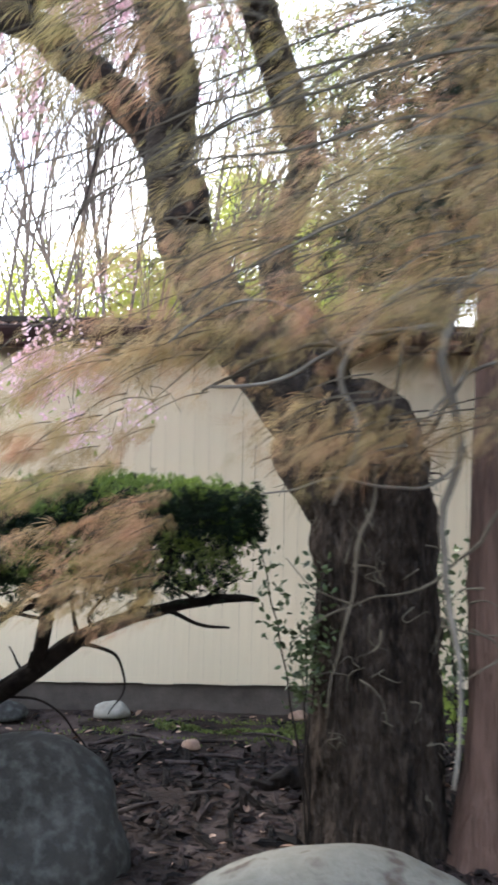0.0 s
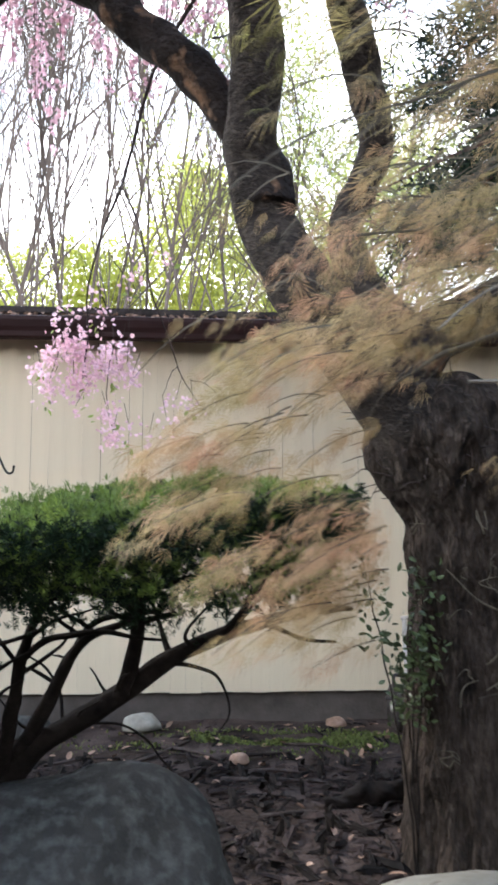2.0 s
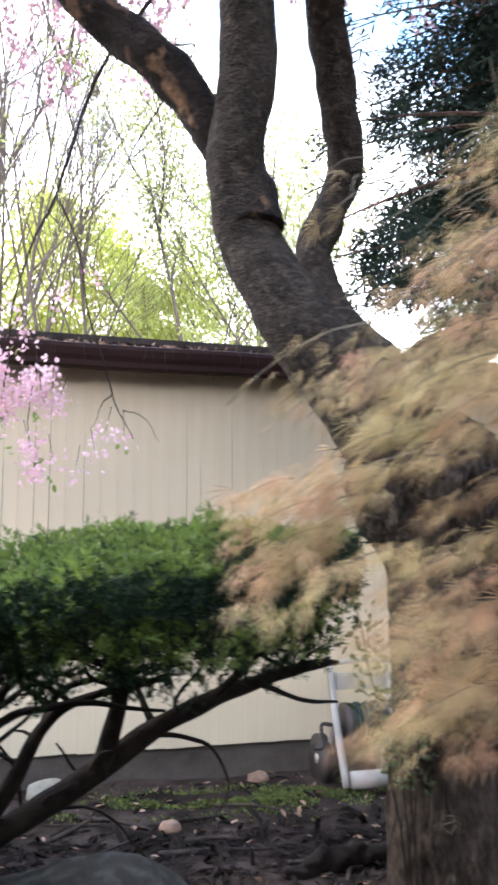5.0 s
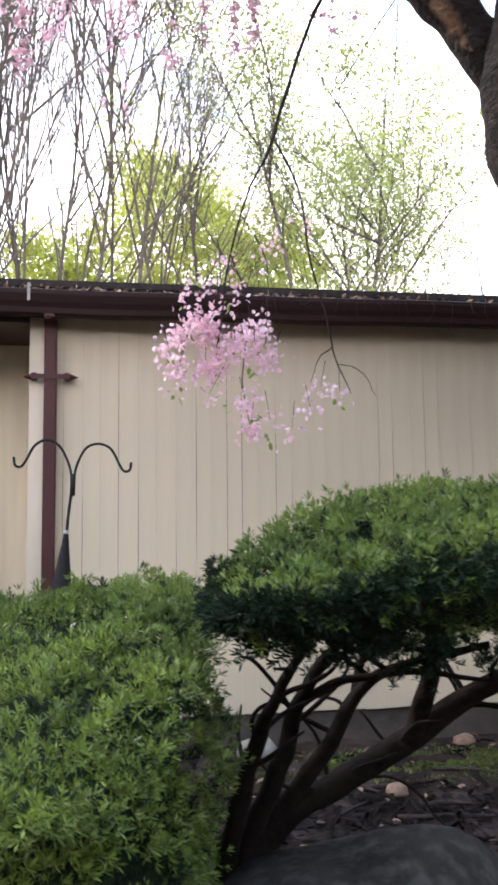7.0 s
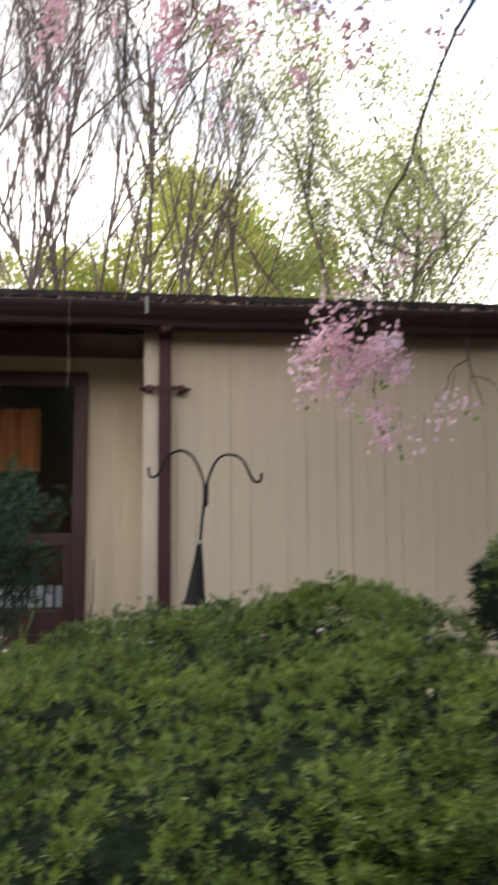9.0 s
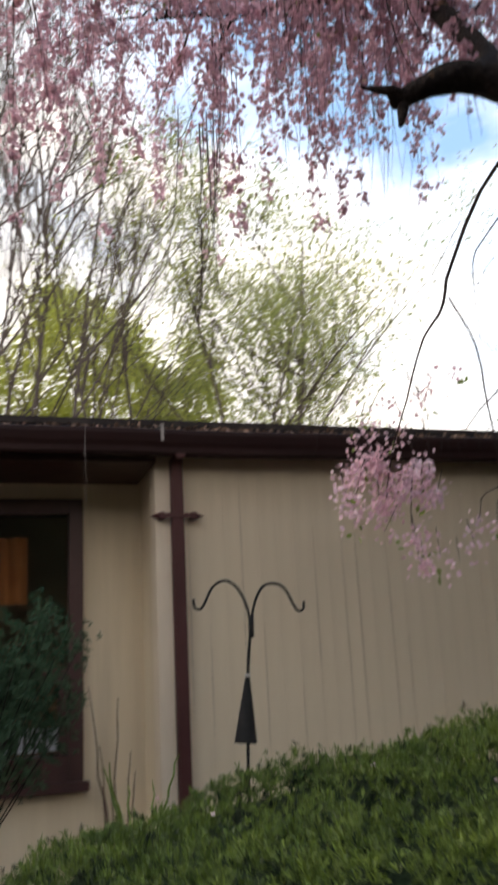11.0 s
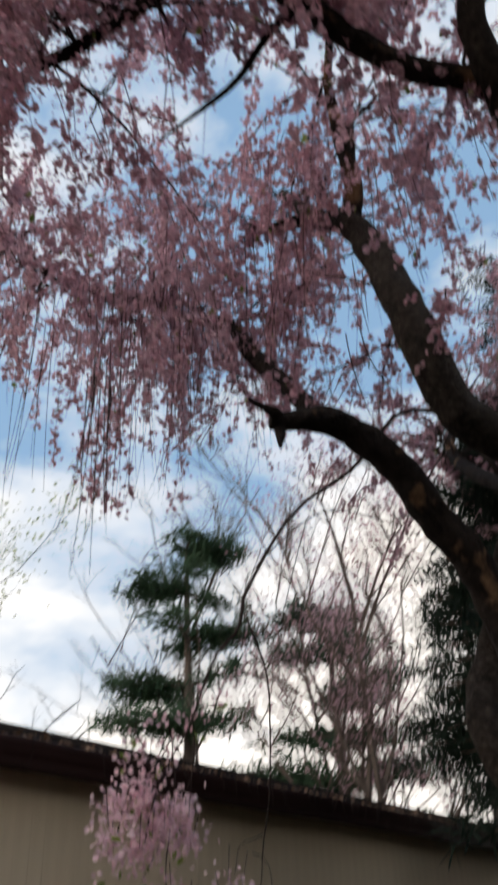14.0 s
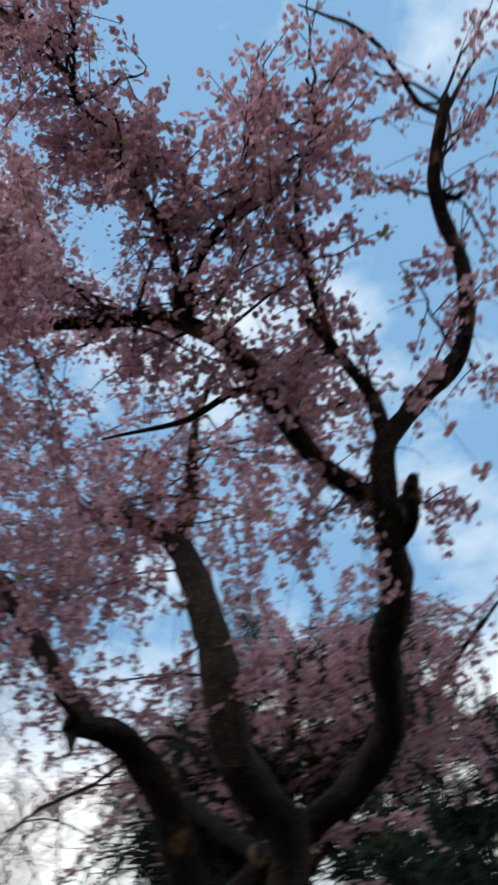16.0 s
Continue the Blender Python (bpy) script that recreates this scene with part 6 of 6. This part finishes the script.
pine_tree("pine_tree", "layered green pine behind the building", (7.0, 12.6, 0), 9.0, 2.3, 51, PINE, 0.3, 8, 0.07, 15, 1.3)
pine_tree("pine_tree", "layered green pine behind the building", (8.3, 10.3, 0), 7.4, 1.9, 52, PINE, 0.3, 8, 0.07, 15, 1.3)
for k, (x, y, h, r) in enumerate(((4.3, 4.3, 7.6, 1.4), (4.8, 2.8, 8.6, 1.9), (4.6, 1.5, 7.0, 1.7), (4.9, 0.2, 7.6, 1.8), (7.5, 2.0, 11.0, 2.4))):
    pine_tree("spruce_tree", "dark dense spruce beyond the cherry", (x, y, -0.2), h, r, 53 + k, CONIFER, 0.15, 14, 0.11, 10, size=(0.13, 0.26))

pine_tree("spruce_tree", "dark dense spruce beside the building", (3.75, 4.9, -0.1), 6.8, 1.0, 59, CONIFER, 0.4, 12, 0.1, 10, size=(0.12, 0.22))

# ---- siding boards, the nearest stretch of wall ----
board_mesh = {}
x, k = CORNER + 0.087, 0
rng = np.random.default_rng(2)
zs = np.linspace(SIDING_LOW, EAVES + 0.09, 15)
while x < 8.9:
    w = (0.1, 0.126, 0.11, 0.118, 0.094, 0.122, 0.106)[(k * 3 + k // 5) % 7]
    kind = (w, (k * 5 + k // 3) % 8)
    if kind not in board_mesh:
        top, bottom, open_by = rng.uniform(0.45, 1.0), rng.uniform(0.0, 0.4), (0.0, 0.0045, 0.0028, 0.0, 0.0052, 0.0022, 0.0038, 0.0012)[kind[1]]
        bm = bmesh.new()
        rows = []
        for i, z in enumerate(zs):
            u = i / 14
            gap = 0.0003 + open_by * max(0.0, min(1.0, (top - u) * 6, (u - bottom) * 6))
            rows.append([bm.verts.new(c) for c in ((gap, 0.0, z), (gap, -0.0115, z), (w - 0.0003, -0.0115, z), (w - 0.0003, 0.0, z))])
        for a, b in zip(rows, rows[1:]):
            for i in range(3):
                bm.faces.new((a[i], a[i + 1], b[i + 1], b[i]))
        bm.faces.new(rows[0][::-1])
        bm.faces.new(rows[-1])
        bmesh.ops.recalc_face_normals(bm, faces=bm.faces)
        me = bpy.data.meshes.new("board")
        bm.to_mesh(me)
        bm.free()
        me.materials.append(SIDING)
        board_mesh[kind] = me
    ob = new("board", board_mesh[kind])
    ob.parent = wall
    ob.matrix_parent_inverse = wall.matrix_basis.inverted()
    ob.matrix_basis = Matrix.Translation((x, WALL_Y + 0.011 - 0.0004 * rng.random(), -0.008 * rng.random()))
    x, k = x + w, k + 1
